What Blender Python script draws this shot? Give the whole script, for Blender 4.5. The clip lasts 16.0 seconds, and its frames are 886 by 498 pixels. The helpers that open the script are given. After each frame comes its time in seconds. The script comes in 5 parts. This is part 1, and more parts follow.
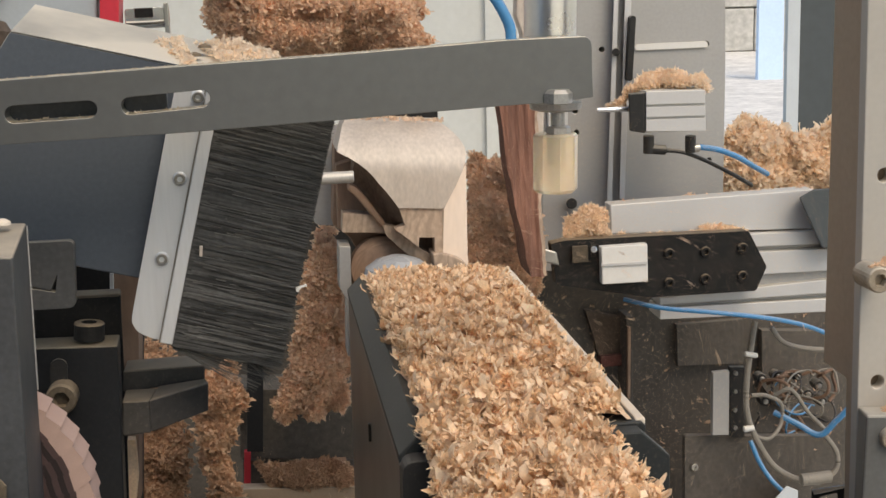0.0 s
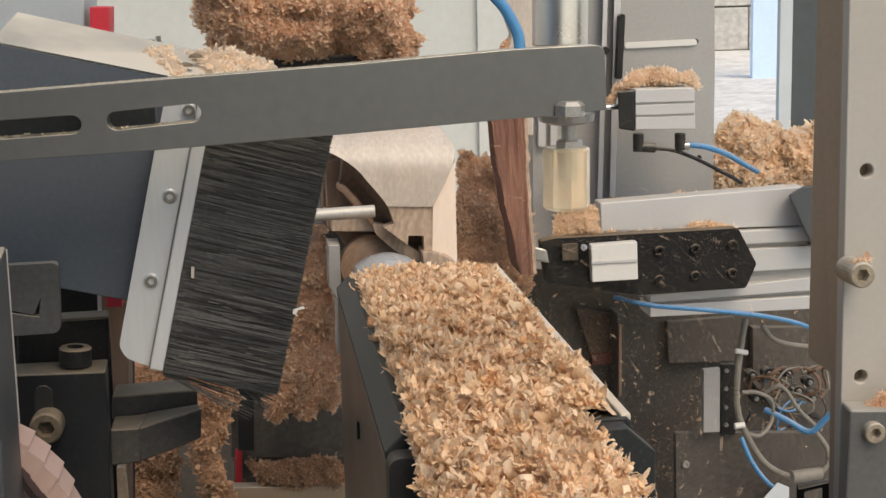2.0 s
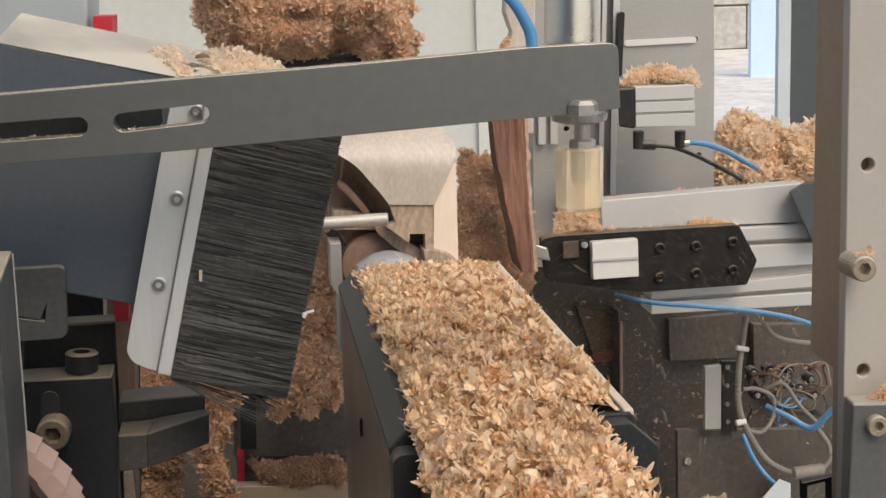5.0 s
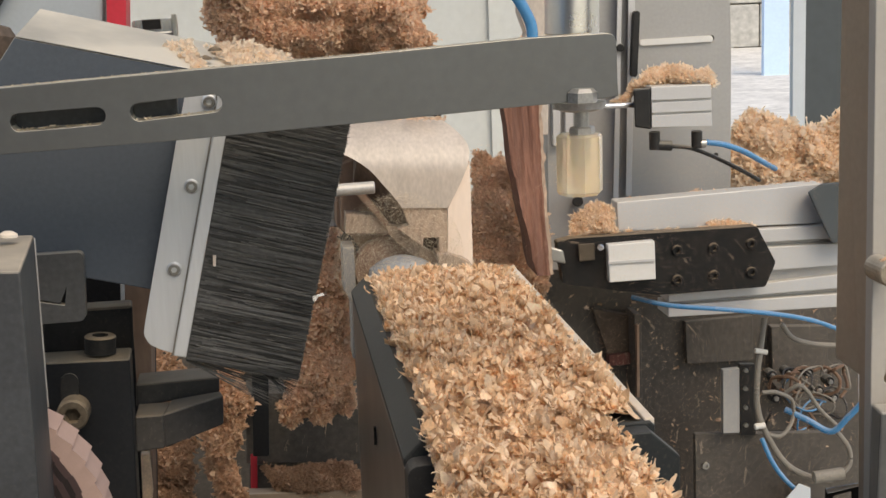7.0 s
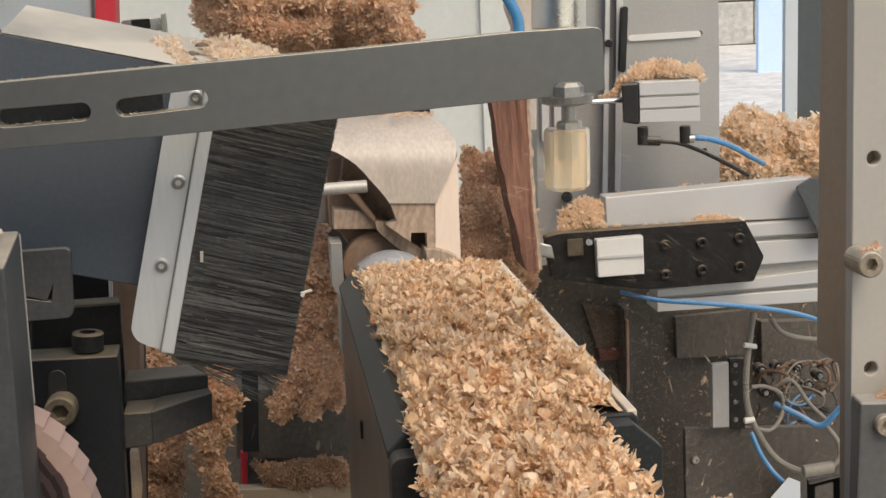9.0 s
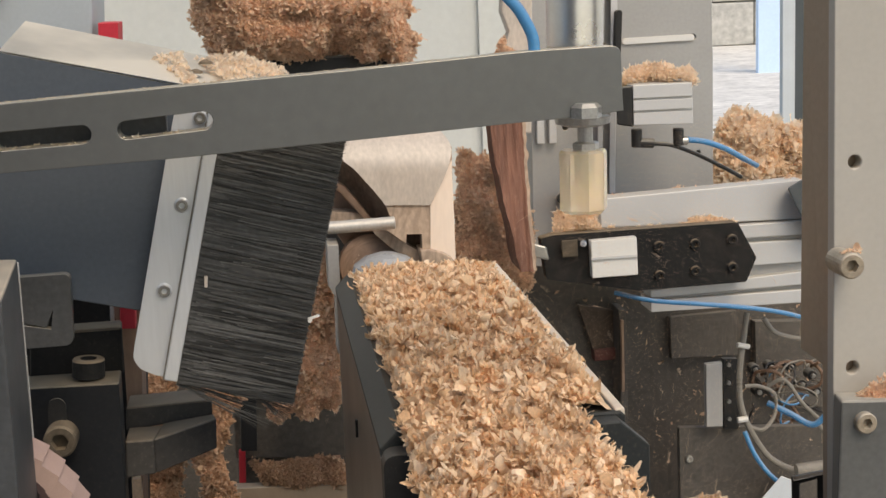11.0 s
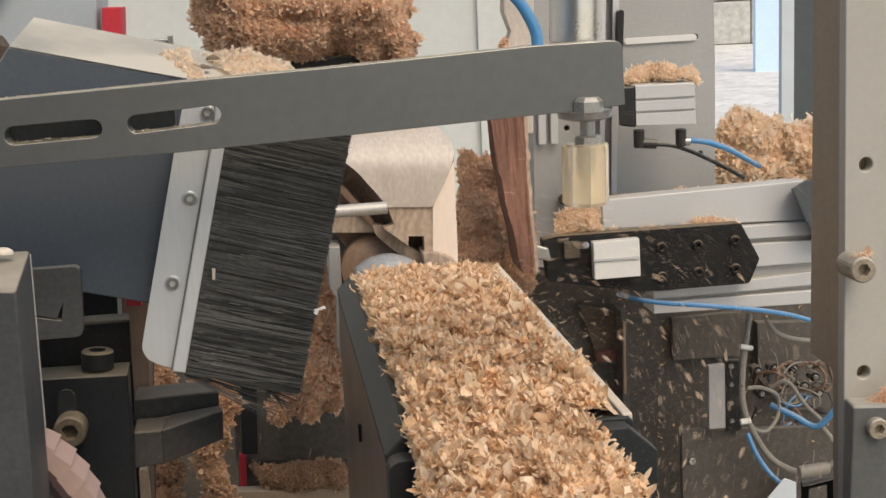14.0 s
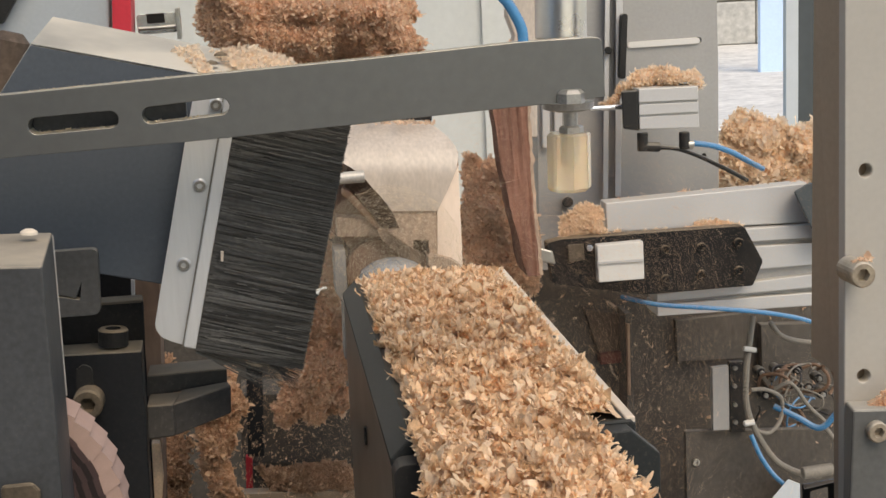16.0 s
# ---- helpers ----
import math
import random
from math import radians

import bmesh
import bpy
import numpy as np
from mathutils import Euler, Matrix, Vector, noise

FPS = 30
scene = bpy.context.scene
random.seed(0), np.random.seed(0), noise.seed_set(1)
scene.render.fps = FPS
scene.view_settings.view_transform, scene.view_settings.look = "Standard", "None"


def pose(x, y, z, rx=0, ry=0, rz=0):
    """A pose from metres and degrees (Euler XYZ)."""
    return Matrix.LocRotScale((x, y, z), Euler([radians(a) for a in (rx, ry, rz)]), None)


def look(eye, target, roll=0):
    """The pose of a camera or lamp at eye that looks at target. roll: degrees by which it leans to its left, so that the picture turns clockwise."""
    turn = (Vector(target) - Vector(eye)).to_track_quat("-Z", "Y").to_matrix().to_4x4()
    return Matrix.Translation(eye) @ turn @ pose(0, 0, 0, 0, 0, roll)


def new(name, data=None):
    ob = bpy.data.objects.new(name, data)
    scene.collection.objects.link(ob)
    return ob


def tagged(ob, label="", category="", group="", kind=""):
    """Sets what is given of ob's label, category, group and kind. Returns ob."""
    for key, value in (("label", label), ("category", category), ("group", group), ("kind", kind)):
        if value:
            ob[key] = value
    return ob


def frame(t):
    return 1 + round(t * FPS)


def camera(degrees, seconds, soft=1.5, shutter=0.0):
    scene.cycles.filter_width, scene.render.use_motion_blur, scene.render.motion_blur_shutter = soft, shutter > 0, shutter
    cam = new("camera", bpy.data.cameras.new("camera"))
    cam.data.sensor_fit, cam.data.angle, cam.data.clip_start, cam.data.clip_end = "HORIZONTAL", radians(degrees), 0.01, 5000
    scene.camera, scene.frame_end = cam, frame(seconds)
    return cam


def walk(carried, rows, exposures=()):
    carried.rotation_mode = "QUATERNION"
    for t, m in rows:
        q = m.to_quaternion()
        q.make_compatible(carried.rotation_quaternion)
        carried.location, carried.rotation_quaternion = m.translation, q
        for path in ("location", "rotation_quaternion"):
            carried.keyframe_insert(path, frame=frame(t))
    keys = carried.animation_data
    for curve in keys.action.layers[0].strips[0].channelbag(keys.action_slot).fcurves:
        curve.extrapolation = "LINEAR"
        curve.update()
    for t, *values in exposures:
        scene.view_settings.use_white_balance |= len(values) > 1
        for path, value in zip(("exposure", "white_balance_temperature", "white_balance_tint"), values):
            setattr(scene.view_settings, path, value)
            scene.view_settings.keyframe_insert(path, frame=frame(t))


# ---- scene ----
cam = camera(34.0, 16.0, soft=1.5, shutter=0.5)
walk(cam, [
    (0, pose(0.0000, 0.0000, 1.4500, 79.4000, 1.2000, -7.4000)),
    (0.5, pose(-0.0023, 0.0001, 1.4500, 79.4093, 1.2774, -7.3932)),
    (1, pose(0.0005, -0.0012, 1.4479, 79.4082, 1.2772, -7.4797)),
    (1.5, pose(0.0032, -0.0037, 1.4470, 79.3584, 1.3091, -7.5484)),
    (2, pose(0.0062, -0.0039, 1.4486, 79.3922, 1.3815, -7.6004)),
    (2.5, pose(-0.0000, -0.0052, 1.4453, 79.3623, 1.4492, -7.6638)),
    (3, pose(0.0002, -0.0085, 1.4452, 79.3436, 1.4368, -7.6977)),
    (3.5, pose(0.0012, -0.0073, 1.4440, 79.3290, 1.4832, -7.7019)),
    (4, pose(0.0022, -0.0086, 1.4462, 79.3662, 1.5679, -7.7785)),
    (6.5, pose(0.0044, 0.0097, 1.4467, 79.4159, 2.0038, -7.3775)),
    (7, pose(0.0053, 0.0156, 1.4461, 79.4308, 2.0432, -7.2331)),
    (7.5, pose(0.0138, 0.0110, 1.4455, 79.4052, 2.0578, -7.3113)),
    (8, pose(0.0160, 0.0117, 1.4461, 79.4129, 2.0796, -7.3530)),
    (8.5, pose(0.0109, 0.0116, 1.4472, 79.4008, 2.1767, -7.3666)),
    (9, pose(0.0129, 0.0104, 1.4433, 79.3585, 2.2250, -7.4281)),
    (11.5, pose(0.0165, -0.0109, 1.4488, 79.3812, 2.2753, -7.4039)),
    (12, pose(0.0148, -0.0086, 1.4495, 79.3589, 2.2701, -7.4503)),
    (12.5, pose(0.0122, -0.0041, 1.4494, 79.3872, 2.1479, -7.4494)),
    (13, pose(0.0138, 0.0039, 1.4472, 79.3453, 2.1712, -7.4414)),
    (13.5, pose(0.0131, 0.0032, 1.4466, 79.3423, 2.2509, -7.5048)),
    (14, pose(0.0124, 0.0023, 1.4486, 79.3416, 2.3123, -7.5381)),
    (14.5, pose(0.0126, -0.0031, 1.4521, 79.3731, 2.1740, -7.3209)),
    (15, pose(0.0137, -0.0054, 1.4520, 79.3273, 2.2540, -7.3182)),
    (15.5, pose(0.0132, -0.0061, 1.4509, 79.3273, 2.3140, -7.3331)),
    (16, pose(0.0120, -0.0069, 1.4535, 79.3677, 2.4477, -7.3522))], exposures=[(0, 0.64, 8050, 10)])

# ---- light ----
world = bpy.data.worlds.new("sky")
scene.world = world
world.use_nodes = True
wn = world.node_tree.nodes
sky = wn.new("ShaderNodeTexSky")
sky.sky_type, sky.sun_disc = "NISHITA", False
sky.sun_elevation, sky.sun_rotation = radians(55), radians(150)
world.node_tree.links.new(sky.outputs[0], wn["Background"].inputs[0])
wn["Background"].inputs[1].default_value = 0.142
sun_data = bpy.data.lights.new("sun", "SUN")
sun_data.energy, sun_data.angle, sun_data.color = 1.2, radians(35), (1, 0.93, 0.84)
sun = new("sun", sun_data)
sun.matrix_world = look((1.2, -2.2, 5.0), (0.1, 1.2, 1.0))


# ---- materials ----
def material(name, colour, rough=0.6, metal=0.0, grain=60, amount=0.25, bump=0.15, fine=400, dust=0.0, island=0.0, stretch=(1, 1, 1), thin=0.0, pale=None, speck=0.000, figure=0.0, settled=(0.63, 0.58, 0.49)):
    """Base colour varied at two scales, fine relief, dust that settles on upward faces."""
    m = bpy.data.materials.new(name)
    m.use_nodes = True
    nt = m.node_tree
    N, L = nt.nodes, nt.links.new
    b = N["Principled BSDF"]
    b.inputs["Metallic"].default_value = metal
    co = N.new("ShaderNodeTexCoord")
    mp = N.new("ShaderNodeMapping")
    mp.inputs["Scale"].default_value = stretch
    L(co.outputs["Object"], mp.inputs[0])
    big, small = N.new("ShaderNodeTexNoise"), N.new("ShaderNodeTexNoise")
    big.inputs["Scale"].default_value, small.inputs["Scale"].default_value = grain, fine
    big.inputs["Detail"].default_value, small.inputs["Detail"].default_value = 5, 3
    for t in (big, small):
        L(mp.outputs[0], t.inputs["Vector"])
    add = N.new("ShaderNodeMath")
    add.operation = "MULTIPLY_ADD"
    add.inputs[1].default_value = 0.5
    L(small.outputs[0], add.inputs[0])
    half = N.new("ShaderNodeMath")
    half.operation = "MULTIPLY"
    half.inputs[1].default_value = 0.5
    L(big.outputs[0], half.inputs[0])
    L(half.outputs[0], add.inputs[2])
    ramp = N.new("ShaderNodeMapRange")
    ramp.inputs[1].default_value, ramp.inputs[2].default_value = 0.3, 0.7
    ramp.inputs[3].default_value, ramp.inputs[4].default_value = 1 - amount, 1 + amount
    L(add.outputs[0], ramp.inputs[0])
    value = ramp.outputs[0]
    if island:
        geo = N.new("ShaderNodeNewGeometry")
        spread = N.new("ShaderNodeMapRange")
        spread.inputs[3].default_value, spread.inputs[4].default_value = 1 - island, 1 + island
        L(geo.outputs["Random Per Island"], spread.inputs[0])
        mul = N.new("ShaderNodeMath")
        mul.operation = "MULTIPLY"
        L(value, mul.inputs[0])
        L(spread.outputs[0], mul.inputs[1])
        value = mul.outputs[0]
    tint = N.new("ShaderNodeVectorMath")
    tint.operation = "SCALE"
    tint.inputs[0].default_value = colour
    if pale:
        geo = N.new("ShaderNodeNewGeometry")
        many = N.new("ShaderNodeMath")
        many.operation = "MULTIPLY"
        many.inputs[1].default_value = 17.3
        part_of = N.new("ShaderNodeMath")
        part_of.operation = "FRACT"
        L(geo.outputs["Random Per Island"], many.inputs[0])
        L(many.outputs[0], part_of.inputs[0])
        two = N.new("ShaderNodeMix")
        two.data_type = "RGBA"
        two.inputs[6].default_value, two.inputs[7].default_value = (*colour, 1), (*pale, 1)
        L(part_of.outputs[0], two.inputs[0])
        L(two.outputs[2], tint.inputs[0])
    if figure:
        wave = N.new("ShaderNodeTexWave")
        wave.inputs["Scale"].default_value, wave.inputs["Distortion"].default_value, wave.inputs["Detail"].default_value, wave.inputs["Detail Scale"].default_value = 30, 22, 3, 0.7
        L(mp.outputs[0], wave.inputs["Vector"])
        band = N.new("ShaderNodeMapRange")
        band.inputs[1].default_value, band.inputs[2].default_value = 0.45, 0.95
        band.inputs[3].default_value, band.inputs[4].default_value = 1.0, 1.0 - figure
        L(wave.outputs[1], band.inputs[0])
        both = N.new("ShaderNodeMath")
        both.operation = "MULTIPLY"
        L(value, both.inputs[0])
        L(band.outputs[0], both.inputs[1])
        value = both.outputs[0]
    L(value, tint.inputs["Scale"])
    out = tint.outputs[0]
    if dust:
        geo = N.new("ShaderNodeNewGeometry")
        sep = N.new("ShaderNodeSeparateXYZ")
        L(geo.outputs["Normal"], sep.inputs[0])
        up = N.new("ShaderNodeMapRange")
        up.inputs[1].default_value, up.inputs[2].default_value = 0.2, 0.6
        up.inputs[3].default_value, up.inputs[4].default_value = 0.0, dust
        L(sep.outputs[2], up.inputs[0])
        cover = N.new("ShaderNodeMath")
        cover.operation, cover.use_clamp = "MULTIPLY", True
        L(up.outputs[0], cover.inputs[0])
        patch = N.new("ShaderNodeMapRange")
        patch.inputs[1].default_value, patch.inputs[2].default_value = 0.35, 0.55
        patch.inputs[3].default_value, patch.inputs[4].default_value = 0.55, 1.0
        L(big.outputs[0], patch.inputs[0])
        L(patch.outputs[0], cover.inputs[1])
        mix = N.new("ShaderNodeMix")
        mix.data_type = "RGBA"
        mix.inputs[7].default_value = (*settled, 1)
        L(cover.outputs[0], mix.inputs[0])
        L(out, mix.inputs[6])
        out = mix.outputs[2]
    if speck:
        dots = N.new("ShaderNodeTexNoise")
        dots.inputs["Scale"].default_value, dots.inputs["Detail"].default_value = 420, 2
        L(co.outputs["Object"], dots.inputs["Vector"])
        few = N.new("ShaderNodeMapRange")
        few.inputs[1].default_value, few.inputs[2].default_value = 0.60, 0.72
        few.inputs[4].default_value = speck
        L(dots.outputs[0], few.inputs[0])
        film = N.new("ShaderNodeMath")
        film.operation = "MULTIPLY"
        L(few.outputs[0], film.inputs[0])
        L(big.outputs[0], film.inputs[1])
        spot = N.new("ShaderNodeMix")
        spot.data_type = "RGBA"
        spot.inputs[7].default_value = (0.55, 0.46, 0.34, 1)
        L(film.outputs[0], spot.inputs[0])
        L(out, spot.inputs[6])
        out = spot.outputs[2]
    L(out, b.inputs["Base Color"])
    r = N.new("ShaderNodeMapRange")
    r.inputs[3].default_value, r.inputs[4].default_value = max(0.05, rough - 0.12), min(1, rough + 0.12)
    L(big.outputs[0], r.inputs[0])
    L(r.outputs[0], b.inputs["Roughness"])
    if bump:
        bp = N.new("ShaderNodeBump")
        bp.inputs["Strength"].default_value, bp.inputs["Distance"].default_value = bump, 0.001
        L(add.outputs[0], bp.inputs["Height"])
        L(bp.outputs[0], b.inputs["Normal"])
    if thin:
        tl, mx = N.new("ShaderNodeBsdfTranslucent"), N.new("ShaderNodeMixShader")
        L(out, tl.inputs[0])
        mx.inputs[0].default_value = thin
        L(b.outputs[0], mx.inputs[1])
        L(tl.outputs[0], mx.inputs[2])
        L(mx.outputs[0], N["Material Output"].inputs[0])
    return m


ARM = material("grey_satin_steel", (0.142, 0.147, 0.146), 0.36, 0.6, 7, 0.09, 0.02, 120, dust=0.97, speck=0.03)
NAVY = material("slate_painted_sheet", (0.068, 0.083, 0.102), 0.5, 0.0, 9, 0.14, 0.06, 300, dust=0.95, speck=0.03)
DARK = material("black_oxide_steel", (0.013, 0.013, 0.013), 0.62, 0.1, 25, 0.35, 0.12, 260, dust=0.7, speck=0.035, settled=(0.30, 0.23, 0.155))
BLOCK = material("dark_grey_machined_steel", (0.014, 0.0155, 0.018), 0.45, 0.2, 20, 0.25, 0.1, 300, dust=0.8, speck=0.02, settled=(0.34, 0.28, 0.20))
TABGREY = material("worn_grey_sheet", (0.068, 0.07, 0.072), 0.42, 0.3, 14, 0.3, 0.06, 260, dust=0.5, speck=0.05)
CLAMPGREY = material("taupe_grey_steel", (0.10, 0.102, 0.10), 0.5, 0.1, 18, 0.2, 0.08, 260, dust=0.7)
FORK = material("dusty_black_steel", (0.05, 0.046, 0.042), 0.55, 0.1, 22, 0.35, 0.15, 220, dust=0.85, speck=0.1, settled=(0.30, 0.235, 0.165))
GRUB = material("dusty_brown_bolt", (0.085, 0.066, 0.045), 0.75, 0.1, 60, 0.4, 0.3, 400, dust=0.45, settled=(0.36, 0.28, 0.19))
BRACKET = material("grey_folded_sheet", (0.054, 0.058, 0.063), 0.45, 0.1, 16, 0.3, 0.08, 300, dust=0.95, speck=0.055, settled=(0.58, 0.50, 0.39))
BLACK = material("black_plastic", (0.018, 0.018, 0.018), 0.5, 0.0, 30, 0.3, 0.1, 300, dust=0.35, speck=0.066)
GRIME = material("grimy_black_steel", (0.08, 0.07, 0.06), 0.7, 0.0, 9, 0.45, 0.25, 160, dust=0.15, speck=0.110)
ALU = material("brushed_aluminium", (0.64, 0.66, 0.675), 0.42, 0.55, 30, 0.06, 0.06, 500, stretch=(1, 1, 0.08))
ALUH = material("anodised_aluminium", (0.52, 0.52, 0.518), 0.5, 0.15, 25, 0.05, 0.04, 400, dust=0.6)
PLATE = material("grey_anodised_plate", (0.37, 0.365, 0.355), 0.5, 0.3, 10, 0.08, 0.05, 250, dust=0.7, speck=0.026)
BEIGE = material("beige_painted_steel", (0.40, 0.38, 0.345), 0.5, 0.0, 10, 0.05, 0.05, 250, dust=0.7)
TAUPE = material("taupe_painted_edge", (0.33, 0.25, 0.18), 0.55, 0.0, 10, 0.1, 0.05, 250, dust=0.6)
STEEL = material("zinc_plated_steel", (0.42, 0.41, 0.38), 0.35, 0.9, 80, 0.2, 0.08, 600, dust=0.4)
SATIN = material("satin_steel_tube", (0.68, 0.68, 0.68), 0.3, 0.95, 30, 0.05, 0.03, 500)
CHROME = material("polished_steel", (0.72, 0.72, 0.72), 0.22, 0.9, 60, 0.08, 0.03, 500)
BED = material("slate_grey_bed_paint", (0.022, 0.026, 0.028), 0.52, 0.0, 12, 0.25, 0.1, 260, dust=0.06, speck=0.077)
BEDSIDE = material("warm_grey_bed_side", (0.10, 0.08, 0.066), 0.33, 0.0, 8, 0.2, 0.06, 200)
BEDBLACK = material("black_bed_paint", (0.018, 0.018, 0.019), 0.5, 0.0, 12, 0.25, 0.1, 260, dust=0.1, speck=0.088)
DUST = material("pale_wood_dust", (0.68, 0.58, 0.44), 0.9, 0.0, 90, 0.1, 0.2, 500, island=0.15, thin=0.3)
WOOD = material("pale_planed_wood", (0.52, 0.455, 0.395), 0.4, 0.0, 26, 0.2, 0.12, 260, stretch=(1.2, 1, 0.5))
WOODT = material("tan_rough_wood", (0.43, 0.32, 0.24), 0.7, 0.0, 24, 0.3, 0.3, 220, stretch=(1, 1, 0.7), figure=0.18)
# Rough wood darkened in colour to carry the shade of recesses.
WOODF = material("rough_wood_recess_shade", (0.15, 0.10, 0.072), 0.75, 0.0, 20, 0.35, 0.3, 200, stretch=(1.5, 1.5, 0.6), figure=0.15)
WOODP = material("fresh_planed_face", (0.80, 0.66, 0.55), 0.5, 0.0, 22, 0.06, 0.1, 260, stretch=(0.6, 3, 0.25))
WOODD = material("rough_sawn_wood", (0.30, 0.19, 0.13), 0.7, 0.0, 18, 0.35, 0.3, 200, stretch=(0.6, 3, 0.25))
BARK = material("red_brown_bark", (0.20, 0.092, 0.062), 0.8, 0.0, 30, 0.45, 0.5, 160, stretch=(2.5, 1, 0.12))
SHAVE = material("fresh_wood_shavings", (0.82, 0.55, 0.325), 0.6, 0.0, 75, 0.24, 0.1, 700, island=0.1, thin=0.33, pale=(0.97, 0.785, 0.585))
SHAVED = material("older_wood_shavings", (0.80, 0.565, 0.40), 0.8, 0.0, 50, 0.18, 0.1, 500, island=0.08, thin=0.5, pale=(0.91, 0.715, 0.545))
# Darkened copy of the shavings, with the shade of low places in its colour.
SHAVEB = material("reddish_shavings_shade_in_colour", (0.50, 0.32, 0.215), 0.8, 0.0, 40, 0.25, 0.1, 500, island=0.12, thin=0.42, pale=(0.62, 0.44, 0.31))
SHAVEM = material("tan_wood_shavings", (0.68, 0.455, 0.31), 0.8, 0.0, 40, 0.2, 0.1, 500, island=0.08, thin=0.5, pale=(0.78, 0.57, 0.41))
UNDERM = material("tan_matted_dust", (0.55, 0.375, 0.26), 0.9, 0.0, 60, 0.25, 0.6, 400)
UNDER = material("matted_wood_dust", (0.68, 0.48, 0.32), 0.9, 0.0, 90, 0.2, 0.6, 500)
# Core for the darkened heaps; its brown carries shade too.
UNDERD = material("matted_dust_shade_in_colour", (0.34, 0.20, 0.125), 0.9, 0.0, 60, 0.3, 0.6, 400)
# Lighter bristle grey: highlight streaks put into colour, also used for loose strays.
BRISTLEG = material("grey_bristle_highlight", (0.085, 0.084, 0.08), 0.5, 0.0, 40, 0.3, 0.0, 300, island=0.7)
BRISTLE = material("black_nylon_bristle", (0.06, 0.06, 0.059), 0.42, 0.0, 40, 0.4, 0.0, 300, island=0.85)
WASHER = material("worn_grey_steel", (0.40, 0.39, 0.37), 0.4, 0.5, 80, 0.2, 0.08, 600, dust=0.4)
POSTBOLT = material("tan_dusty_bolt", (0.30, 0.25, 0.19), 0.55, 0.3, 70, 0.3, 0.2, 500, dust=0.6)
SCREW = material("dull_steel_screw", (0.27, 0.26, 0.24), 0.38, 0.9, 80, 0.25, 0.08, 600, dust=0.3)
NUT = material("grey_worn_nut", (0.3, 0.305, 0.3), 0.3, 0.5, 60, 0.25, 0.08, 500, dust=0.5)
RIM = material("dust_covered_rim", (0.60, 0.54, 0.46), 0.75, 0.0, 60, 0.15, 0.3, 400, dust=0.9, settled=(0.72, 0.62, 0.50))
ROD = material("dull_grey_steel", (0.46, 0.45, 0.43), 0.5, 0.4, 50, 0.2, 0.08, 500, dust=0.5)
RED = material("red_paint", (0.55, 0.03, 0.05), 0.4, 0.0, 20, 0.1, 0.05, 200)
BLUEHOSE = material("blue_air_hose", (0.05, 0.235, 0.47), 0.22, 0.0, 40, 0.1, 0.02, 300, dust=0.25, speck=0.088)
CABLE = material("grey_cable", (0.22, 0.2, 0.17), 0.6, 0.0, 40, 0.2, 0.1, 300)
WIREBROWN = material("brown_wire", (0.16, 0.09, 0.055), 0.6, 0.0, 60, 0.3, 0.1, 400)
WIREDARK = material("dark_wire", (0.03, 0.028, 0.028), 0.5, 0.0, 60, 0.2, 0.1, 400)
RUST = material("rust_red_steel", (0.14, 0.05, 0.04), 0.8, 0.0, 30, 0.4, 0.3, 250, speck=0.08)
GRIMEB = material("brown_dusty_steel", (0.095, 0.068, 0.05), 0.8, 0.0, 14, 0.5, 0.3, 200, speck=0.1)
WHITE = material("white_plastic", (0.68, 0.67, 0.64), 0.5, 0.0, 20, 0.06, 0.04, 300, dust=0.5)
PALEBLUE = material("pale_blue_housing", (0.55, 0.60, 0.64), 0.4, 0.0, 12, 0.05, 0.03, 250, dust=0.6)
WALL = material("white_wall_panel", (0.63, 0.645, 0.62), 0.7, 0.0, 2.5, 0.06, 0.05, 60)
# Dusty concrete, lightened in base colour to look sunlit.
YARD = material("dusty_concrete_sunlight_in_colour", (0.74, 0.72, 0.68), 0.9, 0.0, 2.2, 0.3, 0.4, 9)
RUBBLE = material("pale_weathered_concrete", (0.44, 0.43, 0.405), 0.9, 0.0, 1.6, 0.4, 0.4, 9)
# Lighter copy of the shavings: sunlight is put into the base colour.
SHAVEP = material("shavings_sunlight_in_colour", (0.95, 0.78, 0.60), 0.8, 0.0, 30, 0.1, 0.1, 500, island=0.05, thin=0.6, pale=(0.98, 0.87, 0.73))
CONCRETE = material("grey_concrete", (0.42, 0.40, 0.37), 0.9, 0.0, 1.2, 0.2, 0.4, 14)
# Grey of the added front wall, kept dark for reflections in the arm.
SHADEWALL = material("dark_light_block_grey", (0.17, 0.165, 0.16), 0.9, 0.0, 1.5, 0.15, 0.3, 12)
SKYBLUE = material("light_blue_panel", (0.55, 0.72, 0.95), 0.6, 0.0, 1.5, 0.06, 0.05, 30)
PILLAR = material("grey_green_pillar", (0.06, 0.072, 0.078), 0.6, 0.0, 2.5, 0.12, 0.1, 30)
FLAP = material("sandpaper_flap", (0.43, 0.30, 0.26), 0.85, 0.0, 60, 0.1, 0.4, 1500, island=0.16)
FLAPD = material("sandpaper_flap_back", (0.06, 0.036, 0.035), 0.85, 0.0, 60, 0.2, 0.4, 1500, island=0.3)
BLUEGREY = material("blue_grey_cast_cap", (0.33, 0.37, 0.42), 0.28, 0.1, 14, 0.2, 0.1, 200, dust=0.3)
AMBER = material("clear_amber_polyurethane", (1.0, 0.85, 0.64), 0.18, 0.0, 20, 0.04, 0.02, 200)
